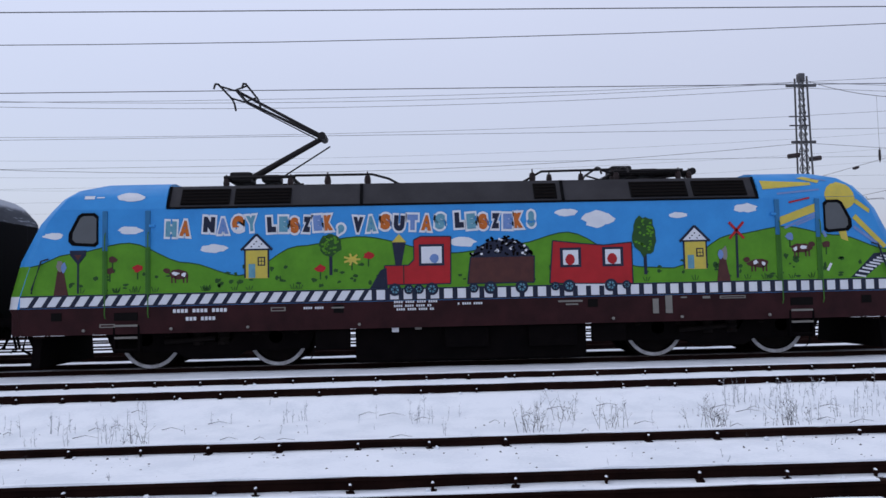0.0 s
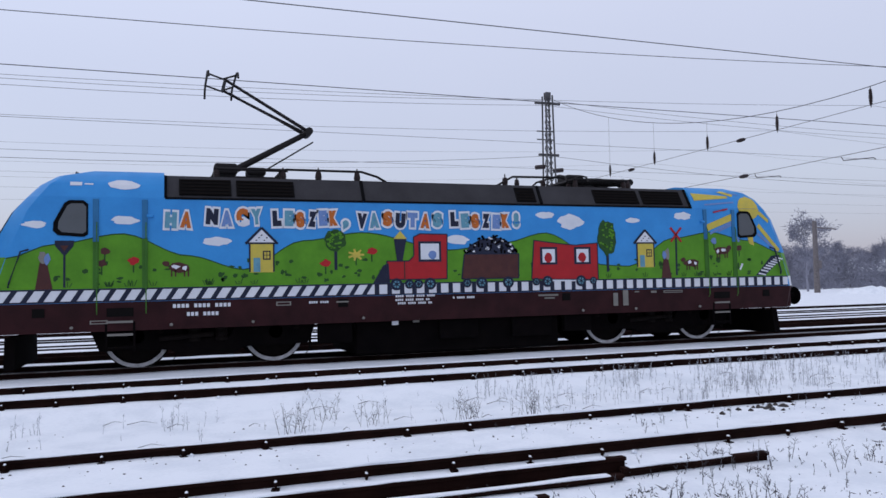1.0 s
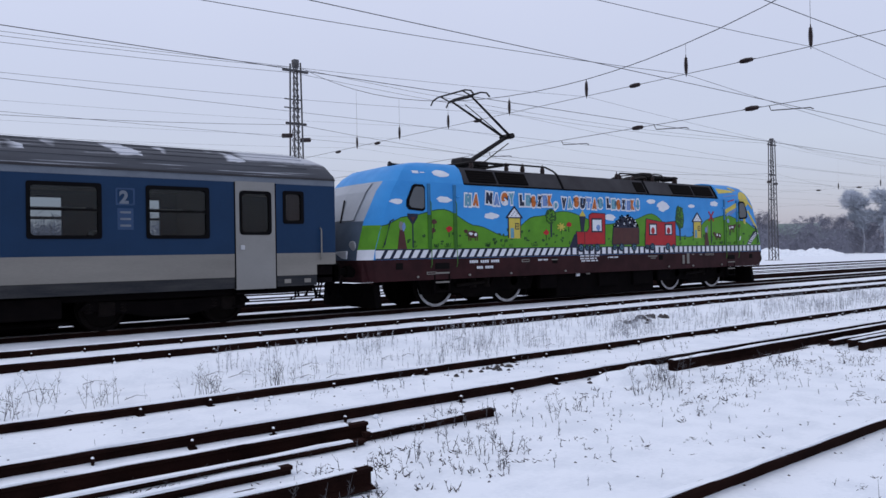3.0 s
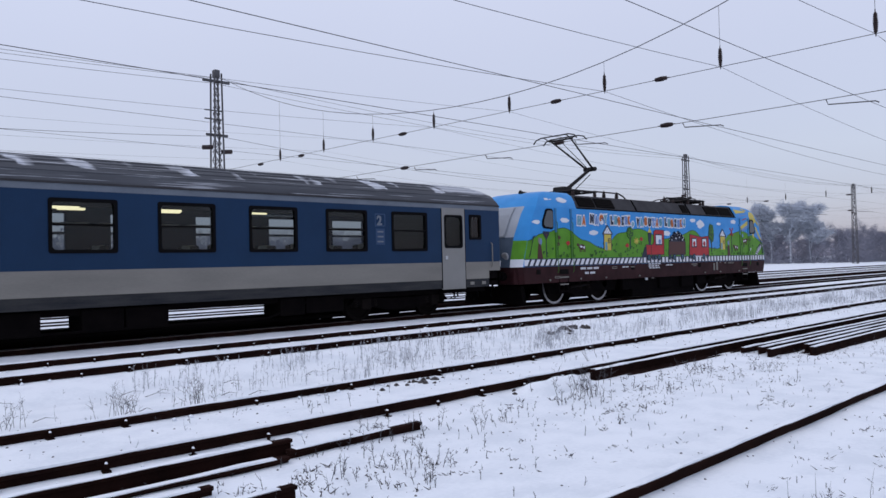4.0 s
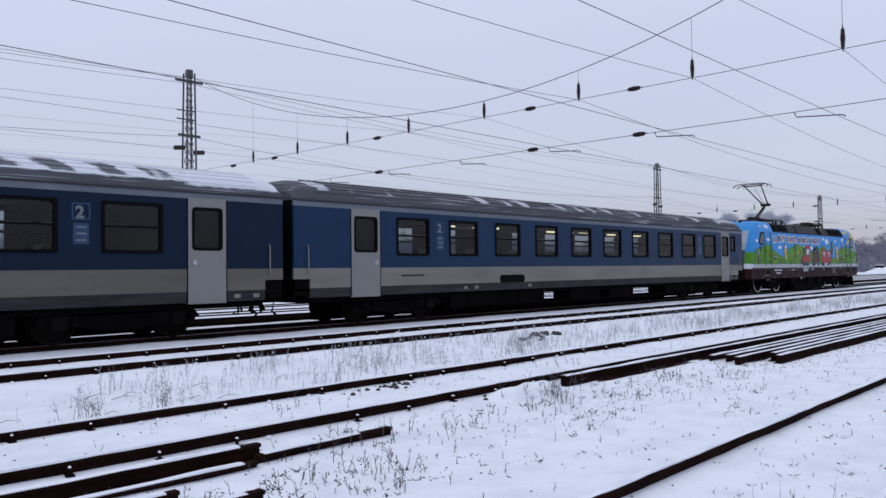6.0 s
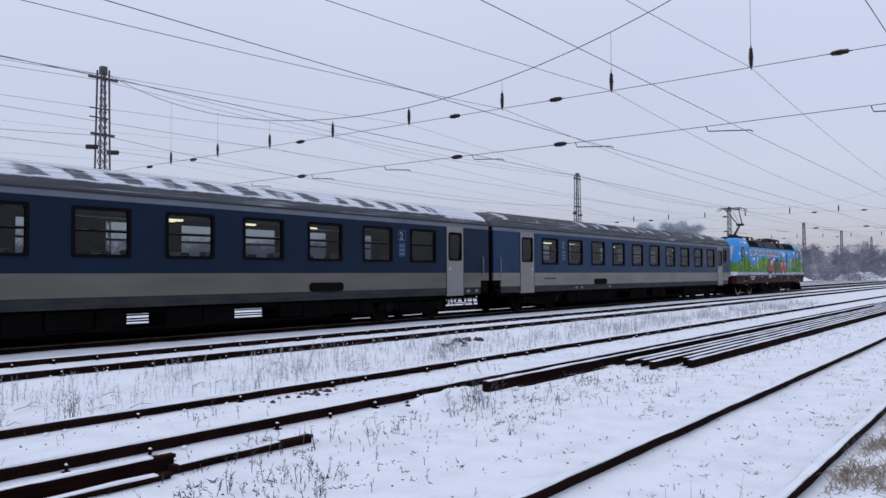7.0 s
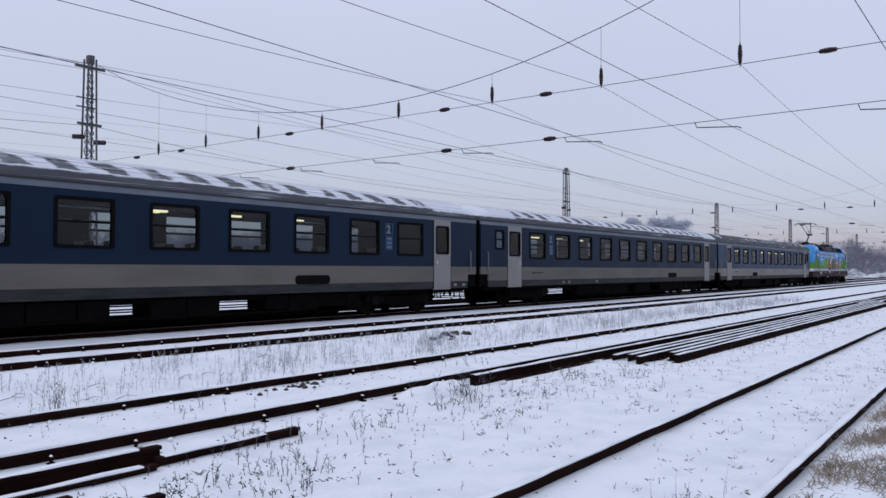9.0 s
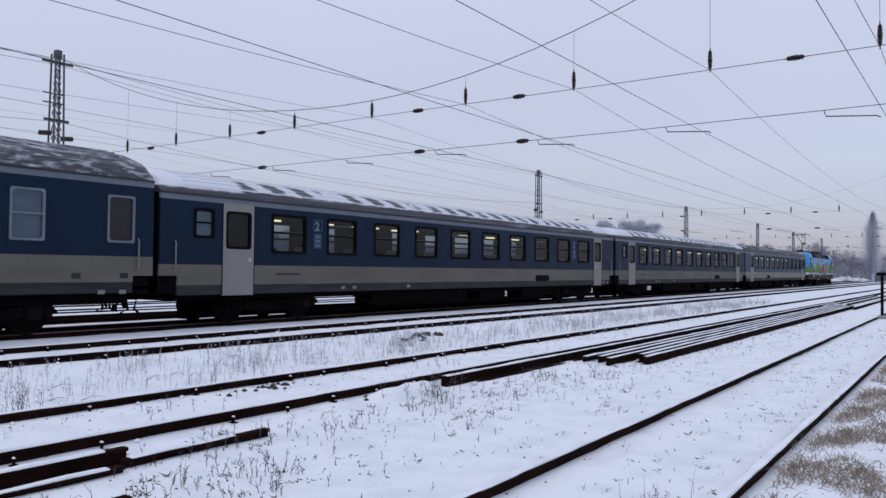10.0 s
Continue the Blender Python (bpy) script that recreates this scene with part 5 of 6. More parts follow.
def build_coach(label, roof_mat, toilet="rear", older=False, sign=(True, True), lamps=None, vent=18.38, gaps=(), blue=DEEPBLUE, grey=DEEPGREY):
    coach = tagged(empty("passenger_coach"), label, "coach", "coaches of the train")
    low, waist, top, rise = (1.26, 1.83, 3.56, 0.72) if older else (1.17, 1.67, 3.36, 0.635)
    doors = [(1.80, 2.82), (24.45, 25.40)]
    wins = [(3.44 + 2.13 * i, 4.70 + 2.13 * i, 2.02, 3.05) for i in range(10)]
    frame_mat = RUBBER
    small = []
    if older:
        doors = [(0.9, 1.75)]
        wins = [(23.74, 24.40, 2.13, 3.15)] + [(21.5 - 1.9 * i, 22.7 - 1.9 * i, 2.13, 3.15) for i in range(9)]
        small = [(25.80, 26.42, 2.15, 3.16)]
        frame_mat = COACHSTRIPE
    else:
        small = [(0.95, 1.53, 2.34, 3.04)] if toilet == "rear" else [(25.60, 26.08, 2.35, 3.05)]
    holes = wins + small
    spans, x = [], 0.0
    for a, b in doors:
        spans.append((x, a))
        x = b
    spans.append((x, LENGTH))
    for a, b in spans:
        end0, end1 = (0.50 if a == 0 else a), (LENGTH - 0.50 if b == LENGTH else b)
        part("skirt_panel", box(end0, end1, -HALF + 0.012, -HALF + 0.07, low - 0.24, low), COACHSKIRT, coach, "dirt-streaked lower skirt")
        bm = box(end0, end1, -HALF, -HALF + 0.06, low, 1.40)
        box(a, b, -HALF, -HALF + 0.06, 1.40, waist, bm)
        part("grey_panel", bm, grey, coach, "light grey waist panel")
        part("blue_panel", panel(a, b, waist, top - 0.14, holes, -HALF, -HALF + 0.06), blue, coach, "blue painted side panel")
    part("cornice", box(0, LENGTH, -HALF - 0.004, -HALF + 0.06, top - 0.14, top), COACHSTRIPE, coach, "pale stripe below the roof")
    part("gutter", box(0, LENGTH, -HALF - 0.03, -HALF + 0.02, top - 0.015, top + 0.025), ROOFGREY, coach)
    far = panel(0, LENGTH, 0.93, top, [(a + 0.05, b - 0.10, z0, z1) for a, b, c, d in wins for z0, z1 in ((2.12, 2.50), (2.56, 2.98))], HALF - 0.06, HALF)
    part("far_side", far, blue, coach)
    soften(part("roof", roof_bm(rise, top), roof_mat, coach, "curved grey roof dusted with snow"), 30.0)
    for k in (0.22, 0.36, 0.50, 0.64, 0.78):  # long pressed ribs on the flank of the roof
        a = math.pi - k * math.pi / 2
        u, v = -HALF * abs(math.cos(a)) ** 0.75, math.sin(a) ** 0.9
        part("roof_rib", tube([(0.7, u, top + 0.002 + v * rise), (LENGTH - 0.7, u, top + 0.002 + v * rise)], 0.016, 5), roof_mat, coach)
    # end walls are black, not blue: the gap's shade is in the colour
    for x in (0, LENGTH - 0.06):
        part("end_wall", box(x, x + 0.06, -HALF + 0.06, HALF - 0.06, 0.95, top + 0.01), RUBBER, coach, "black end wall, shade between the vehicles put into its colour")
    for x, s in ((0, -1), (LENGTH, 1)):
        part("gangway", box(min(x, x + s * 0.16), max(x, x + s * 0.16), -0.62, 0.62, 1.2, 3.35, bevel=0.05), RUBBER, coach, "black rubber gangway bellows")
        part("headstock", box(min(x - s * 0.5, x), max(x - s * 0.5, x), -1.35, 1.35, 0.98, 1.38), BLACK, coach)
        buffers_and_coupler(coach, x - s * 0.25, s)
        part("grab_rail", tube([(x - s * 0.40, -HALF - 0.01, 1.52), (x - s * 0.40, -HALF - 0.06, 1.56), (x - s * 0.40, -HALF - 0.06, 2.20), (x - s * 0.40, -HALF - 0.01, 2.24)], 0.017, 6), COACHGREY, coach, "pale vertical grab rail")
    for i, (a, b) in enumerate(doors):
        d = empty("door")
        d.parent = coach
        y0, y1 = -HALF + 0.012, -HALF + 0.05
        a1, b1 = a + 0.015, b - 0.015
        dw = (a + 0.12, b - 0.12, 2.10, 3.02)
        part("door_leaf", panel(a1, b1, 0.90, top - 0.12, [dw], y0 - 0.02, y1), DOORGREY, d, "light grey boarding door")
        for gx in (a, b):
            part("door_seal", box(gx - 0.016, gx + 0.016, y0 - 0.016, y1, 0.93, top - 0.13), RUBBER, d)
        t = 0.045
        bm = ring_bm(rounded(dw[0] - 0.02, dw[1] + 0.02, dw[2] - 0.02, dw[3] + 0.02, 0.09), rounded(dw[0] + t, dw[1] - t, dw[2] + t, dw[3] - t, 0.09), y0 - 0.028, y1 + 0.01)
        part("window_rubber", bm, RUBBER, d)
        g = part("pane", box(dw[0] + t, dw[1] - t, y0 + 0.005, y0 + 0.012, dw[2] + t, dw[3] - t), COACHGLASS, d)
        g.visible_shadow = False
        hx = a + 0.16 if i else b - 0.16
        part("door_handle", box(hx - 0.05, hx + 0.05, y0 - 0.05, y0 - 0.015, 1.76, 1.86, bevel=0.012), ALU, d, "small metal door handle")
        part("foot_step", box(a, b, -HALF - 0.03, -HALF + 0.22, 0.52, 0.56), BLACK, d)
        part("foot_step", box(a + 0.02, b - 0.02, -HALF - 0.02, -HALF + 0.22, 0.80, 0.835), BLACK, d)
    for i, (a, b, c, e) in enumerate(wins):
        w = coach_window(coach, a, b, c, e, frame_mat, thin=older)
        if older:
            part("curtain", box(a + 0.03, b - 0.03, -HALF + 0.05, -HALF + 0.06, c + 0.03, e - 0.03), CURTAIN, w, "pale drawn curtain")
    for a, b, c, e in small:
        w = coach_window(coach, a, b, c, e, frame_mat, slide=toilet == "rear" and not older, thin=older, clear=toilet == "rear")
        blind = part("blind", box(a + 0.05, b - 0.05, -HALF + 0.04, -HALF + 0.05, c + 0.05, e - 0.05), CURTAIN if (toilet == "rear" and not older) else COALBROWN, w, "drawn blind behind the glass")
    # class figure and pictograms as on the side
    if not older:
        for k, x0 in enumerate((5.02, 22.05)):
            if not sign[k]:
                continue
            cu = bpy.data.curves.new("class_figure", "FONT")
            cu.body, cu.size, cu.extrude, cu.offset = "2", 0.34, 0.002, 0.014
            src = new("class_figure", cu)
            me = bpy.data.meshes.new_from_object(src.evaluated_get(bpy.context.evaluated_depsgraph_get()))
            bpy.data.objects.remove(src)
            me.materials.clear()
            me.materials.append(COACHSTRIPE)
            part("sign_frame", ring_bm(rounded(x0 - 0.03, x0 + 0.33, 2.66, 3.00, 0.03), rounded(x0, x0 + 0.30, 2.69, 2.97, 0.03), -HALF - 0.005, -HALF + 0.01), SIGNBLUE, coach)
            f = part_of("class_figure", me, coach, pose(x0 + 0.04, -HALF - 0.003, 2.70, 90, 0, 0))
            part("pictogram_board", box(x0, x0 + 0.30, -HALF - 0.004, -HALF + 0.01, 2.18, 2.60), SIGNBLUE, coach, "pale pictogram board")
            for j in range(3):
                part("pictogram", box(x0 + 0.05, x0 + 0.25, -HALF - 0.008, -HALF, 2.24 + j * 0.13, 2.28 + j * 0.13), COACHSTRIPE, coach)
        part("vent_louvre", prism(rounded(vent, vent + 1.30, 1.16, 1.41, 0.11), "y", -HALF - 0.006, -HALF + 0.03), GRILLE, coach, "black louvred vent")
        for j in range(3):
            part("louvre_slat", box(vent + 0.06, vent + 1.19, -HALF - 0.014, -HALF, 1.225 + j * 0.06, 1.245 + j * 0.06), RUBBER, coach)
        part("company_mark", box(3.6, 4.5, -HALF - 0.003, -HALF + 0.01, 1.42, 1.47), COACHSKIRT, coach, "faded lettering bar")
    else:
        for x0 in (25.0, 26.1):
            part("marking_plate", box(x0, x0 + 0.2, -HALF - 0.005, -HALF + 0.01, 1.34, 1.46), COACHSKIRT, coach)
    for x0 in (6.2, 6.7, 25.6, 9.4, 26.1):
        part("small_plate", box(x0, x0 + 0.16, -HALF + 0.0, -HALF + 0.02, 1.00, 1.09), COACHGREY, coach)
    # inside
    part("floor", box(0.06, LENGTH - 0.06, -HALF + 0.06, HALF - 0.06, 1.10, 1.16), RUBBER, coach)
    part("ceiling", box(0.06, LENGTH - 0.06, -HALF + 0.06, HALF - 0.06, 3.14, 3.18), INSIDE, coach)
    for x in (3.1, 24.2) if not older else (3.0, 25.4):
        part("partition", box(x - 0.03, x + 0.03, -HALF + 0.06, HALF - 0.06, 1.16, 3.14), INSIDE, coach)
    seat = box(-0.06, 0.06, -0.5, 0.5, 0.0, 1.05, bevel=0.04)
    box(-0.55, 0.55, -0.5, 0.5, 0.0, 0.42, seat, 0.05)
    sme = mesh_from("seat", seat, SEAT)
    hme = mesh_from("headrest_cloth", box(-0.075, 0.075, -0.22, 0.22, 0.82, 1.07, bevel=0.02), CURTAIN)
    rnd = random.Random(int(len(bpy.data.objects)))
    for i, (a, b, c, e) in enumerate(wins):
        for y in (-0.78, 0.78):
            st = part_of("seat", sme, coach, pose(b + 0.43, y, 1.16))
            part_of("headrest_cloth", hme, st)
        on = (lamps or [1, 1, 0, 1, 0, 1, 1, 0, 1, 0])[i % 10]
        if on:
            for y, x0 in ((-0.95, a + 0.15), (0.1, a + 0.62)):
                part("light_tube", box(x0, x0 + 0.55, y - 0.06, y + 0.06, 2.90 + (0.06 if y > 0 else 0), 2.95 + (0.06 if y > 0 else 0), bevel=0.015), LAMP, coach, "glowing fluorescent tube")
        part("luggage_rack", box(a - 0.3, b + 0.3, HALF - 0.45, HALF - 0.08, 2.72, 2.75), ALU, coach)
        part("luggage_rack", box(a - 0.3, b + 0.3, -HALF + 0.12, -HALF + 0.4, 2.86, 2.88), ALU, coach) if i % 3 == 1 else None
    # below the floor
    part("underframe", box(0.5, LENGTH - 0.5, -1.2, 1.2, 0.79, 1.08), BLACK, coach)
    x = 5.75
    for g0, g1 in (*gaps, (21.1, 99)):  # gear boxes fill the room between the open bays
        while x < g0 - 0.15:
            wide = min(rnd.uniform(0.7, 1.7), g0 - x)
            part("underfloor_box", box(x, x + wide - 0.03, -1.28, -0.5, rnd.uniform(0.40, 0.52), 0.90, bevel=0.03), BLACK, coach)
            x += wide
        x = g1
    # added long pipe, a dark filler against the bright snow behind
    part("filler_pipe", lathe([(0.04, 0), (0.12, 0.08), (0.12, 15.1), (0.04, 15.2)], 12, None, pose(5.8, -0.2, 0.32, 0, 90, 0)), BLACK, coach)
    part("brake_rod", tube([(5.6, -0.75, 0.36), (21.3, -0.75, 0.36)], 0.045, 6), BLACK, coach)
    # added long box that closes the lower gap with black
    part("underfloor_filler", box(5.6, 21.3, 0.1, 0.7, 0.22, 0.44, bevel=0.03), BLACK, coach)
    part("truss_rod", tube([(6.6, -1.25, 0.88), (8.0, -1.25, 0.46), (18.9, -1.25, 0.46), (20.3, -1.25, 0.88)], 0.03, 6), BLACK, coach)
    wheels = coach_bogie(coach, 3.77) + coach_bogie(coach, LENGTH - 3.77)
    return coach, wheels


def child_wheels(coach):
    return [o for o in coach.children if o.name.startswith("wheelset")]


def lengthen(thing, k):
    """Draw a thing out along its length, wheels kept round."""
    for ob in thing.children_recursive:
        if ob.name.startswith("wheelset"):
            ob.location.x *= k
        elif ob.type == "MESH" and not ob.name.startswith(("wheel", "tyre")):
            ob.location.x *= k
            for v in ob.data.vertices:
                v.co.x *= k


LOCO, LOCO_WHEELS = build_locomotive()
lengthen(LOCO, 1.012)
first_coach, _ = build_coach("blue and grey passenger coach with a mostly thawed dark roof", ROOF_THAWED, "front", vent=7.9, blue=COACHBLUE, grey=COACHGREY, gaps=((10.5, 12.05), (14.1, 14.7), (16.5, 19.2)), lamps=[0, 1, 1, 0, 1, 1, 1, 1, 0, 0])
second_coach, _ = build_coach("blue and grey passenger coach with patchy snow on its roof", ROOF_SNOWY, "rear", gaps=((5.75, 7.8), (13.4, 14.2), (16.1, 17.5)), lamps=[1, 1, 1, 1, 0, 1, 1, 1, 0, 0])
third_coach = copy_thing(second_coach, pose(0, 0, 0))
last_coach, _ = build_coach("older blue coach with pale window frames and rounder grey roof", ROOF_OLD, "rear", older=True, gaps=((8.0, 9.0), (15.0, 16.4), (20.5, 21.0)), lamps=[0] * 10)
COACHES = [first_coach, second_coach, third_coach, last_coach]


# ---- dry plants, clods and rubble in the snow ----
class Soup:
    """Many thin pieces gathered into one mesh."""

    def __init__(self):
        self.v, self.f = [], []

    def stem(self, points, r, seg=3):
        pts = [Vector(p) for p in points]
        base = len(self.v)
        for i, p in enumerate(pts):
            d = (pts[min(i + 1, len(pts) - 1)] - pts[max(i - 1, 0)]).normalized()
            a = d.cross(Vector((0.31, 0.9, 0.3))).normalized()
            b = d.cross(a)
            k = r * (1 - 0.75 * i / (len(pts) - 1))
            for j in range(seg):
                t = 2 * math.pi * j / seg
                self.v.append(tuple(p + a * math.cos(t) * k + b * math.sin(t) * k))
        for i in range(len(pts) - 1):
            for j in range(seg):
                q, w = base + i * seg, base + (i + 1) * seg
                self.f.append((q + j, q + (j + 1) % seg, w + (j + 1) % seg, w + j))

    def sliver(self, p, q, w):
        """A far twig: one thin blade."""
        d = (q - p).normalized()
        a = d.cross(Vector((0.2, 0.7, 0.1))).normalized() * w
        base = len(self.v)
        self.v += [tuple(p - a), tuple(p + a), tuple(q)]
        self.f.append((base, base + 1, base + 2))

    def lump(self, x, y, z, r, rnd):
        base = len(self.v)
        n = 5
        for k, (s, h) in enumerate(((1.0, -0.3), (0.85, 0.35), (0.25, 0.75))):
            for j in range(n):
                t = 2 * math.pi * (j + 0.3 * k) / n
                q = r * s * rnd.uniform(0.7, 1.25)
                self.v.append((x + q * math.cos(t), y + q * math.sin(t), z + r * h * rnd.uniform(0.7, 1.2)))
        for k in range(2):
            for j in range(n):
                a, b = base + k * n, base + (k + 1) * n
                self.f.append((a + j, a + (j + 1) % n, b + (j + 1) % n, b + j))
        self.f.append(tuple(base + 2 * n + j for j in range(n)))

    def made(self, name, mat):
        me = bpy.data.meshes.new(name)
        me.from_pydata(self.v, [], self.f)
        me.materials.append(mat)
        return new(name, me)


STUB = material("dark_stubble", (0.12, 0.12, 0.13), 0.95, 0, (0.055, 0.054, 0.058), 5.0, 1.0, 40.0, 0, 0.1)
WEED = material("frosted_weed", (0.47, 0.49, 0.53), 0.9, 0, (0.24, 0.245, 0.27), 3.0, 1.0, 30.0, 0, 0.2)
CLOD = material("dark_clod", (0.040, 0.034, 0.032), 0.95, 0, (0.10, 0.09, 0.09), 6.0, 0.8, 40.0, 0.3, 0.2)


def weed_plant(soup, x, y, h, rnd, branches=3, r=0.004, lean_by=0.3):
    z = ground_height(x, y) - 0.02
    lean = (rnd.uniform(-lean_by, lean_by), rnd.uniform(-lean_by, lean_by))
    foot, top = Vector((x, y, z)), Vector((x + lean[0] * h, y + lean[1] * h, z + h))
    mid = foot.lerp(top, 0.5) + Vector((rnd.uniform(-0.05, 0.05), rnd.uniform(-0.05, 0.05), 0)) * h
    soup.stem([foot, mid, top], r * 0.75)
    for _ in range(branches):
        p = foot.lerp(top, rnd.uniform(0.2, 0.85))
        q = p + Vector((rnd.uniform(-0.45, 0.45), rnd.uniform(-0.45, 0.45), rnd.uniform(0.15, 0.5))) * h * (0.2 + lean_by)
        soup.stem([p, q], r * 0.5)
        for _ in range(2):
            u = p.lerp(q, rnd.uniform(0.3, 0.9))
            soup.sliver(u, u + Vector((rnd.uniform(-0.5, 0.5), rnd.uniform(-0.5, 0.5), rnd.uniform(0.0, 0.5))) * h * 0.25, r * 0.45)


def build_plants():
    rnd = random.Random(21)
    weeds, stubs = Soup(), Soup()
    for _ in range(1000):  # frosted clumps between the siding and the loop
        cx, cy = rnd.uniform(-7, 42), rnd.uniform(8.5, 10.25)
        thick = 0.5 + 0.7 * noise.noise((cx * 0.45, cy * 0.9, 1.0))
        if rnd.random() > thick * (0.10 if cx < 4 else 0.5 if cx < 6 else 1.0):
            continue
        for _ in range(rnd.randint(3, 9)):
            weed_plant(weeds, cx + rnd.gauss(0, 0.17), cy + rnd.gauss(0, 0.10), rnd.uniform(0.08, 0.34), rnd, 4, 0.0050, 0.14)
    for _ in range(1500):  # single fine stalks between the clumps
        x = rnd.uniform(-8, 42)
        if rnd.random() < (0.12 if x < 4 else 0.9):
            weed_plant(weeds, x, rnd.uniform(8.3, 10.4), rnd.uniform(0.05, 0.22), rnd, 3, 0.0044, 0.14)
    for cx, cy, n in ((1.3, 8.6, 14), (1.75, 9.2, 9), (2.2, 8.7, 10), (-2.8, 7.9, 8), (3.3, 8.5, 16), (4.1, 8.4, 18)):  # bushier dark tufts
        for _ in range(n):
            weed_plant(stubs, cx + rnd.gauss(0, 0.10), cy + rnd.gauss(0, 0.06), rnd.uniform(0.15, 0.40), rnd, 4, 0.0042, 0.35)
    for _ in range(60):  # bent stems lying on the snow
        x, y, a, l = rnd.uniform(-6, 20), rnd.uniform(8.0, 10.2), rnd.uniform(-0.3, 0.5), rnd.uniform(0.1, 0.35)
        z = ground_height(x, y) + 0.01
        stubs.stem([(x, y, z), (x + l * 0.5 * math.cos(a), y + l * 0.5 * math.sin(a), z + 0.03), (x + l * math.cos(a), y + l * math.sin(a), z)], 0.005)
    for _ in range(1300):  # short dark stubble that follows the old furrows
        x, y = 1.2 + 30 * rnd.random() ** 1.25, rnd.uniform(3.1, 5.6)
        if noise.noise((x * 0.5, y * 1.6, 12.0)) + 0.30 * (y - 4.3) + rnd.uniform(-0.25, 0.25) > 0.0:
            weed_plant(stubs, x, y, rnd.uniform(0.02, 0.07), rnd, 2, 0.0048, 0.7)
    for _ in range(900):
        x, y = 2.5 + 24 * rnd.random() ** 1.2, rnd.uniform(-0.2, 2.7)
        if noise.noise((x * 0.5, y * 1.6, 15.0)) + rnd.uniform(-0.25, 0.25) > 0.05:
            weed_plant(stubs, x, y, rnd.uniform(0.012, 0.06), rnd, 2, 0.0045, 0.5)
    for _ in range(700):
        x, y = rnd.uniform(-8, 34), rnd.uniform(6.15, 9.0)
        if noise.noise((x * 0.5, y * 1.6, 18.0)) + rnd.uniform(-0.25, 0.25) > (0.3 if x < 1 else 0.05):
            weed_plant(stubs if rnd.random() < 0.4 else weeds, x, y, rnd.uniform(0.02, 0.14), rnd, 2, 0.0045, 0.3)
    for _ in range(420):  # low stubble on the open snow beside the loose rails
        x = 1.5 + 28 * rnd.random() ** 1.3
        y = rnd.gauss(4.7, 0.55) if rnd.random() < 0.7 else rnd.uniform(3.2, 5.6)
        weed_plant(stubs, x, y, rnd.uniform(0.03, 0.12), rnd, 3, 0.0052)
    for cx, cy, n, h in ((7.3, 5.3, 30, 0.34), (7.0, 5.1, 16, 0.22), (4.4, 5.2, 18, 0.24), (3.7, 4.7, 24, 0.24), (5.4, 5.0, 16, 0.22), (8.4, 4.9, 16, 0.2), (2.6, 4.4, 18, 0.22), (9.8, 5.1, 16, 0.2), (11, 4.6, 14, 0.2), (5.0, 6.8, 8, 0.2), (9.6, 6.9, 8, 0.2), (3.9, 4.2, 16, 0.18)):
        for _ in range(n):
            weed_plant(stubs, cx + rnd.gauss(0, 0.30), cy + rnd.gauss(0, 0.16), h * rnd.uniform(0.3, 1.0), rnd, 5, 0.0046)
    for _ in range(80):  # between the yard rails
        weed_plant(stubs, rnd.uniform(4, 25), rnd.uniform(1.6, 2.6), rnd.uniform(0.03, 0.09), rnd, 3, 0.005)
    for _ in range(12):
        weed_plant(stubs, rnd.gauss(4.9, 0.2), rnd.gauss(1.75, 0.08), rnd.uniform(0.10, 0.30), rnd, 2, 0.004)
    tagged(stubs.made("dark_stubble", STUB), "short dark frozen weed stubble sticking out of the snow", "weeds", kind="stuff")
    tagged(weeds.made("dry_weeds", WEED), "dry grey weed stalks standing in the snow", "weeds", kind="stuff")
    straw = Soup()
    for _ in range(30000):  # matted dead grass beside the nearest rail
        x = 3.4 + rnd.random() + 17 * rnd.random() ** 1.2
        y = 1.28 - abs(rnd.gauss(0, 0.8))
        if noise.noise((x * 1.1, y * 2.2, 7.0)) + 0.5 * noise.noise((x * 3.5, y * 5.0, 2.0)) + (0.8 - y) * 0.20 < rnd.uniform(-0.35, 0.45):
            continue
        z = ground_height(x, y) - 0.01
        a, h, l = rnd.uniform(0, 6.28), rnd.uniform(0.01, 0.085), rnd.uniform(0.04, 0.15)
        straw.stem([(x, y, z), (x + math.cos(a) * l * 0.5, y + math.sin(a) * l * 0.5, z + h), (x + math.cos(a) * l, y + math.sin(a) * l, z + h * rnd.uniform(0.2, 0.9))], 0.004)
    for cx, cy, n in ((7.6, 1.22, 130), (9.3, 1.2, 90)):
        for _ in range(n):
            x, y = cx + rnd.gauss(0, 0.22), cy + rnd.gauss(0, 0.08)
            z, a, h, l = ground_height(x, y) - 0.01, rnd.uniform(0, 6.28), rnd.uniform(0.03, 0.13), rnd.uniform(0.04, 0.14)
            straw.stem([(x, y, z), (x + math.cos(a) * l, y + math.sin(a) * l, z + h)], 0.0020)
    tagged(straw.made("dead_grass", STRAW), "matted dead straw-coloured grass poking through snow", "grass", kind="stuff")
    tufts = Soup()
    for _ in range(1500):  # frozen leafy tufts over the open snow and among the yard rails
        cx, cy = 1.5 + 26 * rnd.random() ** 1.4, rnd.choice((1.9, 2.3, 0.6, 3.6, 4.2, 4.7, 5.0, 5.3)) + rnd.gauss(0, 0.28)
        if noise.noise((cx * 0.6, cy * 1.3, 30.0)) + rnd.uniform(-0.2, 0.2) < (0.06 if cy < 4.4 else -0.08):
            continue
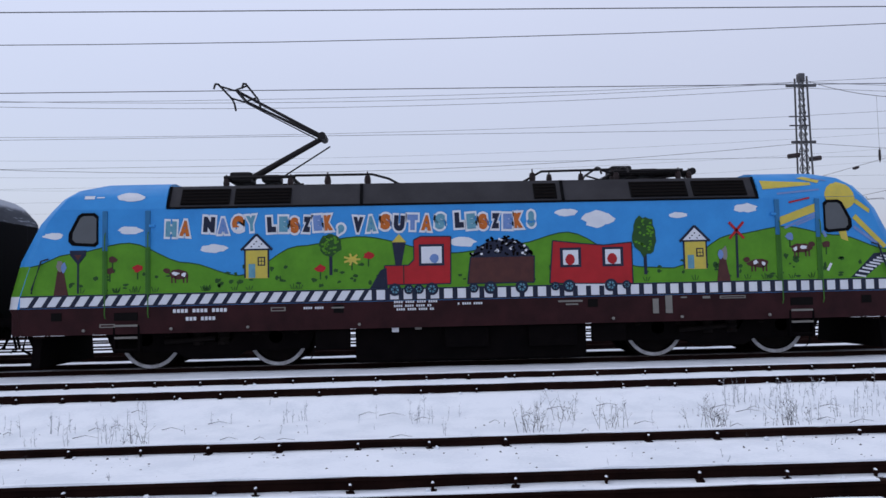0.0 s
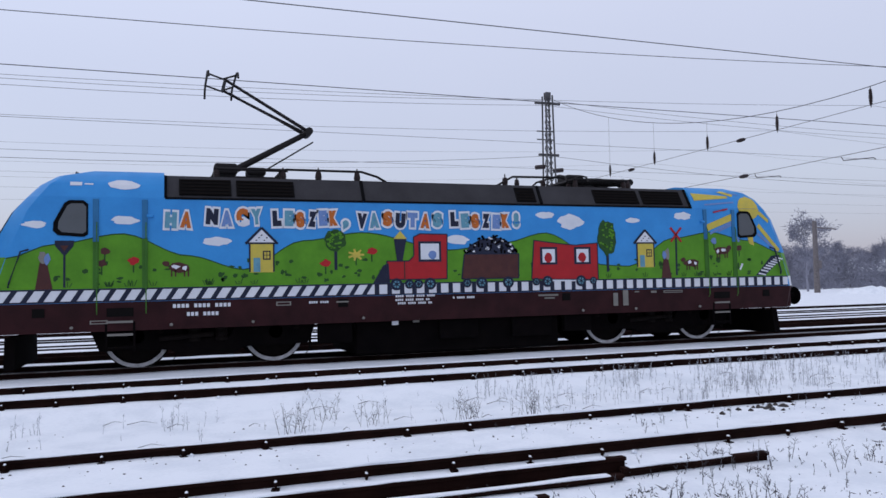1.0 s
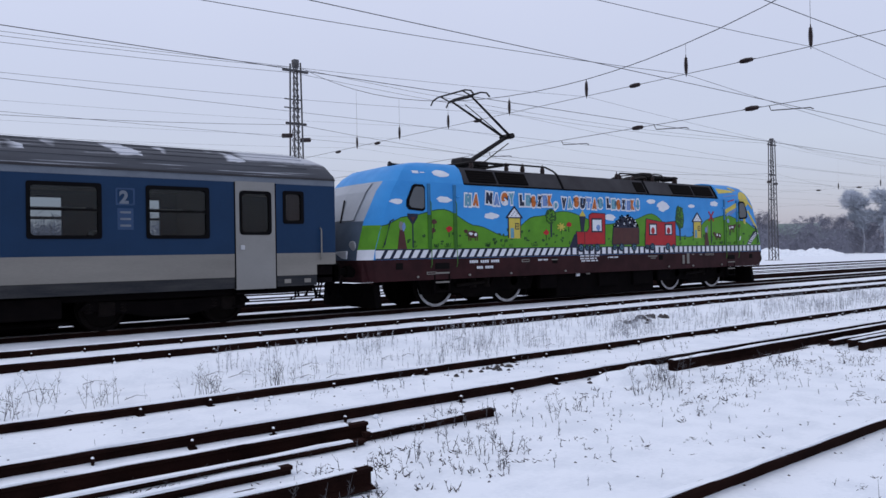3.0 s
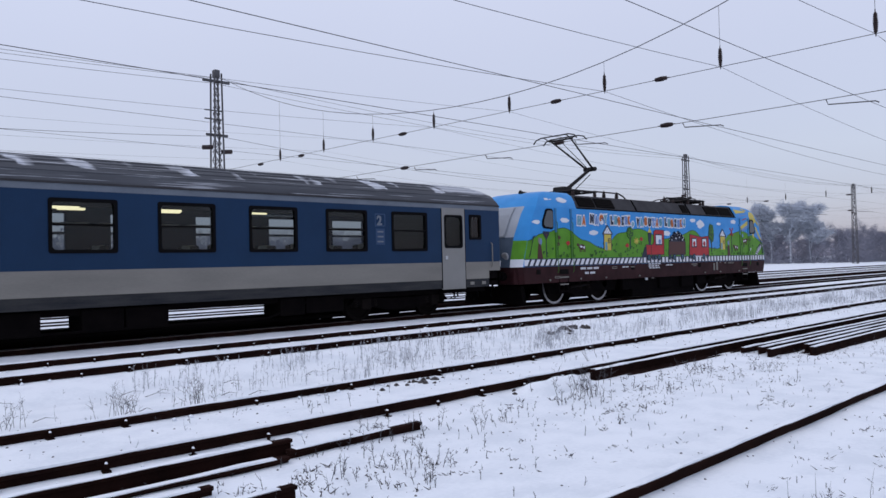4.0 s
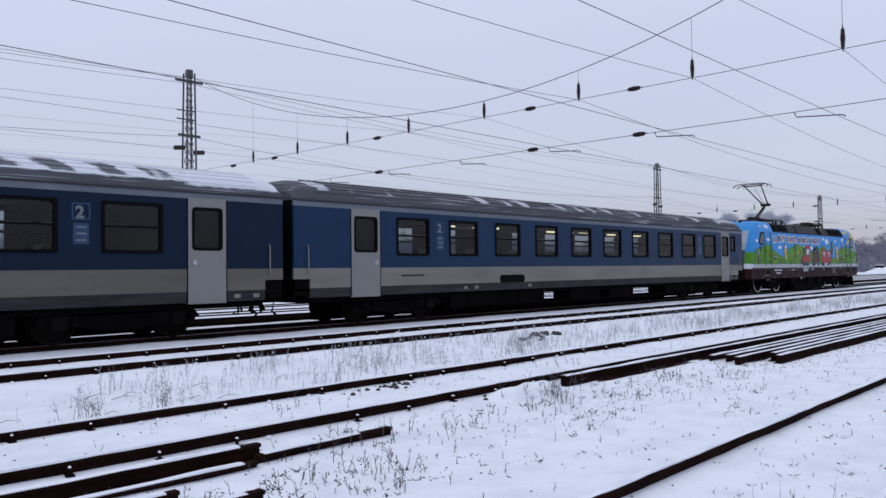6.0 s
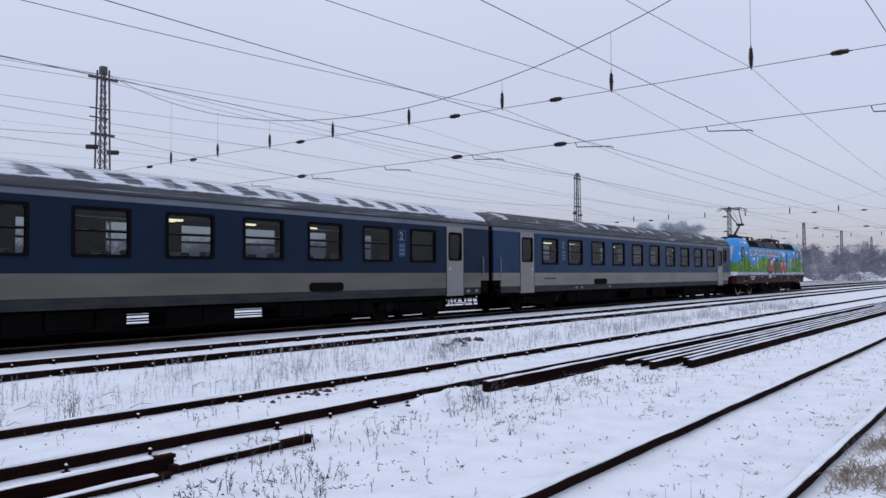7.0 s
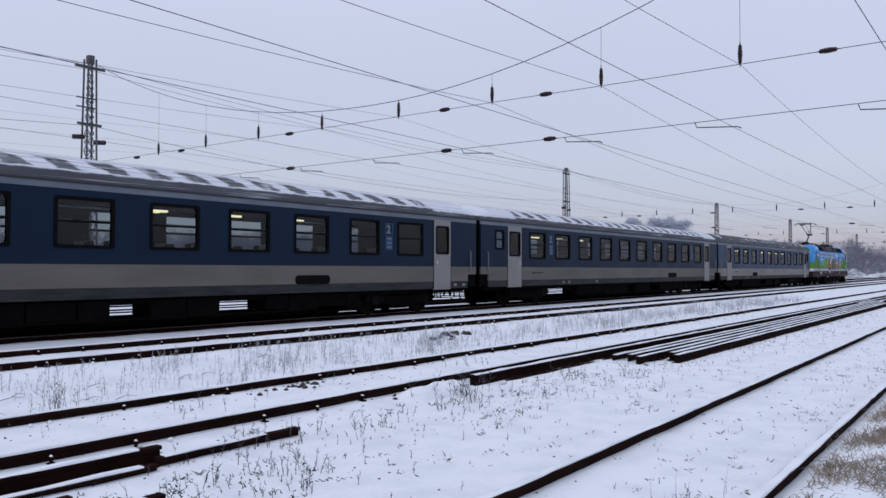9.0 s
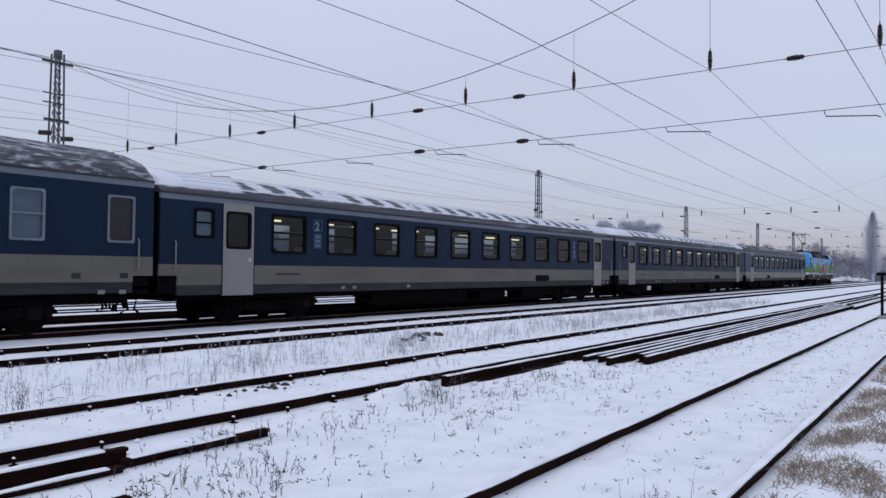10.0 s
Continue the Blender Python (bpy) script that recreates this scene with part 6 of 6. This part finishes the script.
        wide, flat = rnd.uniform(0.02, 0.07), rnd.uniform(0.25, 0.9)
        for _ in range(rnd.randint(3, 9)):
            x, y = cx + rnd.gauss(0, wide), cy + rnd.gauss(0, wide * 0.7)
            p = Vector((x, y, ground_height(x, y) - 0.006))
            tufts.sliver(p, p + Vector((rnd.uniform(-1, 1), rnd.uniform(-1, 1), flat * rnd.uniform(0.5, 1.3))) * rnd.uniform(0.025, 0.065), rnd.uniform(0.004, 0.009))
    tagged(tufts.made("leafy_tufts", CLOD), "small dark frozen leafy tufts in the snow", "plants", kind="stuff")
    clods = Soup()
    for cx, cy, n, s, r in ((13.9, 10.1, 11, 0.17, 0.085), (13.2, 9.95, 6, 0.14, 0.07), (6.4, 7.28, 26, 0.28, 0.035), (7.6, 5.85, 14, 0.4, 0.03)):
        for _ in range(n):
            x, y = cx + rnd.gauss(0, s * 1.6), cy + rnd.gauss(0, s * 0.35)
            clods.lump(x, y, ground_height(x, y), r * rnd.uniform(0.5, 1.3), rnd)
    for _ in range(2600):
        x, y = rnd.uniform(-6, 26), rnd.choice((7.40, 5.92, 2.75, 1.25, 5.0, 4.4, 0.6, 7.1, 9.3)) + rnd.gauss(0, 0.30)
        clods.lump(x, y, ground_height(x, y) - 0.004, rnd.uniform(0.004, 0.017), rnd)
    tagged(clods.made("gravel_clods", CLOD), "dark frozen clods and ballast stones in the snow", "gravel", kind="stuff")
    drift = Soup()
    for _ in range(160):  # small snow crumbs banked against the rails
        x, y = rnd.uniform(-6, 24), rnd.choice((7.40, 5.90, 10.60, 12.1)) + rnd.gauss(0, 0.05)
        drift.lump(x, y, ground_height(x, y) + 0.01, rnd.uniform(0.012, 0.035), rnd)
    tagged(drift.made("snow_crumbs", SNOW), "crumbs of snow banked against the rails", "snow", kind="stuff")


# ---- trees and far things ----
# distance haze is put into this pale bark colour
BARK = material("haze_tinted_bark", (0.27, 0.275, 0.33), 0.95, 0, (0.21, 0.215, 0.26), 0.4, 0.9, 3.0, 0, 0.1)


def bare_tree(soup, x, y, h, rnd, spread=0.5, twigs=500):
    """A leafless tree: a tapered trunk, forking limbs and a haze of fine twigs."""
    tips = []

    def grow(p, d, length, r, depth):
        q = p + d * length
        mid = p.lerp(q, 0.5) + Vector((rnd.uniform(-1, 1), rnd.uniform(-1, 1), 0)) * length * 0.06
        soup.stem([p, mid, q], r)
        tips.append((mid, q, d, length))
        if depth:
            for _ in range(rnd.randint(3, 4)):
                n = (d + Vector((rnd.uniform(-1, 1), rnd.uniform(-1, 1), rnd.uniform(-0.4, 0.7))) * spread * 1.7).normalized()
                grow(p.lerp(q, rnd.uniform(0.4, 1.0)), n, length * rnd.uniform(0.5, 0.72), r * 0.5, depth - 1)

    grow(Vector((x, y, 0)), Vector((rnd.uniform(-0.05, 0.05), rnd.uniform(-0.05, 0.05), 1)).normalized(), h * (0.42 if spread > 0.3 else 0.62), h * 0.014, 3)
    for _ in range(twigs):
        p, q, d, length = rnd.choice(tips[1:])
        s = p.lerp(q, rnd.random()) + Vector((rnd.gauss(0, 1), rnd.gauss(0, 1), rnd.gauss(0, 0.8))) * h * 0.028
        n = (d * 0.4 + Vector((rnd.uniform(-1, 1), rnd.uniform(-1, 1), rnd.uniform(-0.6, 0.9)))).normalized()
        soup.sliver(s, s + n * h * rnd.uniform(0.03, 0.075), h * 0.0038)


def build_distance():
    rnd = random.Random(4)
    wood = Soup()
    for i in range(230):
        az = rnd.uniform(34, 90)
        rng = (112 / max(0.25, math.cos(radians(az))) if az < 56 else 200) + rnd.uniform(-8, 40)
        el = rnd.uniform(2.0, 3.5) + 0.7 * noise.noise((az * 0.22, 1.5, 2.5)) - (0.9 if az > 70 else 0)
        bare_tree(wood, rng * math.sin(radians(az)), rng * math.cos(radians(az)), max(3.0, rng * math.tan(radians(el)) + 1.6), rnd, 0.55, 950)
    for i in range(60):
        az = rnd.uniform(-40, 36)
        rng = rnd.uniform(112, 140) / math.cos(radians(az))
        bare_tree(wood, rng * math.sin(radians(az)), rng * math.cos(radians(az)), rnd.uniform(6, 9.5), rnd, 0.5, 700)
    for i in range(2600):  # scrub along the foot of the wood
        az = rnd.uniform(-35, 92)
        rng = (104 / max(0.25, math.cos(radians(az))) if az < 56 else 188) + rnd.uniform(-6, 30)
        x, y, h = rng * math.sin(radians(az)), rng * math.cos(radians(az)), rnd.uniform(2.5, 8.0)
        for _ in range(110):
            p = Vector((x + rnd.gauss(0, 1.3), y + rnd.gauss(0, 1.0), h * rnd.random() ** 1.3))
            wood.sliver(p, p + Vector((rnd.uniform(-1, 1), rnd.uniform(-1, 1), rnd.uniform(0, 1.2))).normalized() * rnd.uniform(0.5, 1.3), 0.055)
    tagged(wood.made("bare_woodland", BARK), "bare winter woodland beyond the yard, bark paled for haze", "woodland", kind="stuff")
    # a paler copy for trees further off: more haze in the colour
    far = material("haze_tinted_far_bark", (0.56, 0.60, 0.67), 0.95, 0, (0.48, 0.52, 0.58), 0.4, 0.9, 3.0, 0, 0.1)
    for az, rng, h, spread, twigs in ((45.2, 118, 13.2, 0.5, 1500), (68.7, 190, 19.5, 0.6, 14000), (67.5, 196, 17.0, 0.6, 10000), (70.0, 194, 17.5, 0.6, 10000), (60.0, 196, 12.5, 0.5, 5000)):
        s = Soup()
        bare_tree(s, 0, 0, h, rnd, spread, twigs)
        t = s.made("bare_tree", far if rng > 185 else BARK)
        t.matrix_basis = pose(rng * math.sin(radians(az)), rng * math.cos(radians(az)), 0)
        tagged(t, "slender leafless tree with bark paled for haze" if spread < 0.3 else "leafless tree with a fine twiggy crown", "tree", "far trees")
    s = Soup()
    s.stem([(0, 0, 0), (0.1, 0, 7), (0, 0, 13.5)], 0.30, 6)
    for _ in range(4200):  # a narrow column of upright twigs
        z = 1.5 + 12 * rnd.random()
        wide = 1.35 * min(1.0, (14.2 - z) / 4.0, z / 2.5)
        p = Vector((rnd.gauss(0, 0.55) * wide, rnd.gauss(0, 0.55) * wide, z))
        s.sliver(p, p + Vector((rnd.uniform(-0.35, 0.35), rnd.uniform(-0.35, 0.35), 1.0)) * rnd.uniform(0.5, 1.3), 0.05)
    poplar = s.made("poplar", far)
    poplar.matrix_basis = pose(176 * math.sin(radians(84.4)), 176 * math.cos(radians(84.4)), 0)
    tagged(poplar, "slender leafless poplar, winter haze put into its pale bark", "tree", "far trees")
    bm = bmesh.new()
    grid = [[bm.verts.new((7.42 + 0.68 * u / 8, 5.70 + 0.28 * v / 4, ground_height(7.42 + 0.68 * u / 8, 5.70 + 0.28 * v / 4) - 0.03 + 0.15 * max(0, (1 - (u / 8) ** 4) * (1 - (v / 4) ** 2)) * (1 + 0.25 * noise.noise((u * 0.4, v * 0.6, 3))))) for u in range(-8, 9)] for v in range(-4, 5)]
    for a, b in zip(grid, grid[1:]):
        for u in range(16):
            bm.faces.new((a[u], a[u + 1], b[u + 1], b[u])).smooth = True
    tagged(part("snow_drift", bm, SNOW), "low snow drift banked against the siding rail", "snow drift")
    for i, (az, rng, w, h) in enumerate(((62.0, 150, 9, 1.8), (64.5, 155, 11, 1.5), (56.5, 140, 8, 1.3), (80.6, 190, 10, 2.2), (83, 185, 9, 1.2), (49.0, 95, 7, 1.0), (76.5, 170, 8, 1.3))):
        bm = bmesh.new()
        n = 18
        grid = [[bm.verts.new(((u / n - 0.5) * w, (v / 8 - 0.5) * w * 0.5, -0.05 + h * max(0, (1 - (2 * u / n - 1) ** 2) * (1 - (2 * v / 8 - 1) ** 2)) ** 0.7 * (0.8 + 0.5 * noise.noise((u * 0.5 + i * 9, v * 0.7, i))))) for u in range(n + 1)] for v in range(9)]
        for a, b in zip(grid, grid[1:]):
            for u in range(n):
                bm.faces.new((a[u], a[u + 1], b[u + 1], b[u]))
        ob = part("snow_heap", bm, SNOW)
        ob.matrix_basis = pose(rng * math.sin(radians(az)), rng * math.cos(radians(az)), 0, 0, 0, -az)
        tagged(ob, "heap of ploughed snow at the yard's edge", "snow heap", "snow heaps")
    wallm = material("weathered_render", (0.22, 0.22, 0.24), 0.9, 0, (0.16, 0.16, 0.18), 0.6, 0.8, 6.0)
    # roof green is greyed to hold the distance haze
    roofm = material("haze_greyed_green_sheet", (0.17, 0.24, 0.21), 0.8, 0, (0.24, 0.28, 0.28), 0.5, 0.9, 5.0)
    for az, rng, w, h, roof in ((61.8, 226, 24, 8.0, roofm), (65.0, 224, 18, 6.0, roofm), (49.5, 182, 16, 6.0, SNOW), (47.8, 178, 12, 5.0, SNOW)):
        b = tagged(empty("shed", pose(rng * math.sin(radians(az)), rng * math.cos(radians(az)), 0, 0, 0, -az)), "low pale shed with a pitched winter roof among trees", "shed", "far sheds")
        part("wall", box(-w / 2, w / 2, -4, 4, 0, h * 0.62), wallm, b)
        part("roof", prism([(-4.6, h * 0.60), (4.6, h * 0.60), (0, h)], "x", -w / 2 - 0.5, w / 2 + 0.5), roof, b, "pitched roof")
        for k in range(int(w / 4)):
            part("window", box(-w / 2 + 1.5 + k * 4, -w / 2 + 2.9 + k * 4, -4.06, -3.98, 1.2, 2.5), GRILLE, b)
    post = tagged(empty("marker_post", pose(31.4, 2.80, 0)), "thin dark marker post with a flat top plate", "post")
    part("stem", tube([(0, 0, 0), (0.05, 0, 1.55)], 0.05, 8), IRON, post)
    part("top_plate", box(-0.22, 0.3, -0.16, 0.16, 1.55, 1.66, bevel=0.02), IRON, post)
    part("foot", box(-0.15, 0.15, -0.15, 0.15, 0, 0.12, bevel=0.02), CONCRETE, post)
    pole = tagged(empty("concrete_pole", pose(76, 74, 0)), "plain grey concrete pole beside the far tracks", "pole")
    part("shaft", tube([(0, 0, 0), (0, 0, 9.0)], 0.36, 10, None, 0.26), TWIG, pole)
    part("bracket", tube([(0, 0, 8.2), (3.5, 0, 8.0)], 0.08, 6), TWIG, pole)
    part("box", box(-0.4, 0.4, -0.5, -0.3, 3.0, 4.0), TWIG, pole)


def build_parked_car():
    car = tagged(empty("parked_car", pose(168, 41.5, 0, 0, 0, 8)), "small parked car with snow on its roof", "car")
    body = prism([(-2.1, 0.35), (2.1, 0.35), (2.15, 0.75), (1.4, 0.92), (-2.05, 0.98), (-2.15, 0.7)], "y", -0.85, 0.85)
    part("body", body, COACHGREY, car, "pale grey car body")
    part("cabin", prism([(-1.75, 0.95), (1.0, 0.9), (0.45, 1.45), (-1.3, 1.48)], "y", -0.75, 0.75), GRILLE, car, "dark glazed cabin")
    part("roof_snow", box(-1.4, 0.5, -0.72, 0.72, 1.46, 1.60, bevel=0.05), SNOW, car)
    part("bonnet_snow", box(1.0, 2.0, -0.75, 0.75, 0.86, 0.96, bevel=0.04), SNOW, car)
    for x in (-1.3, 1.35):
        for y in (-0.8, 0.8):
            part("wheel", lathe([(0.2, -0.1), (0.32, -0.08), (0.32, 0.08), (0.2, 0.1)], 14, None, pose(x, y, 0.32, 90, 0, 0)), RUBBER, car)


build_parked_car()
build_plants()
build_distance()


# ---- the train's run: it pulls away, faster and faster ----
def train_x(t):
    return 1.0725 + 4.3452 * t + 0.53890 * t ** 2 + 0.009826 * t ** 3 - 0.00061537 * t ** 4


def roll(wheel, r):
    """Key a wheelset's turning in its thing's space, in steps well under a quarter turn."""
    x, z = wheel.location.x, wheel.location.z
    rows, t = [], 0.0
    while t < 10.001:
        rows.append((t, pose(x, 0, z, 0, 0, 0) @ Matrix.Rotation((train_x(t) - train_x(0)) / r, 4, "Y")))
        t = round(t + 1 / FPS * (2 if t < 2.9 else 1), 5)
    walk(wheel, rows)


def motions():
    times = [i * 0.5 for i in range(21)]
    walk(LOCO, [(t, pose(train_x(t), 16.95, 0)) for t in times])
    for i, c in enumerate(COACHES):
        walk(c, [(t, pose(train_x(t) - 36.93 - 27.24 * i + (0.15 if i == 3 else 0), 16.95, 0)) for t in times])
    for w in LOCO_WHEELS:
        roll(w, 0.625)
    for c in COACHES:
        for w in child_wheels(c):
            roll(w, 0.46)


motions()
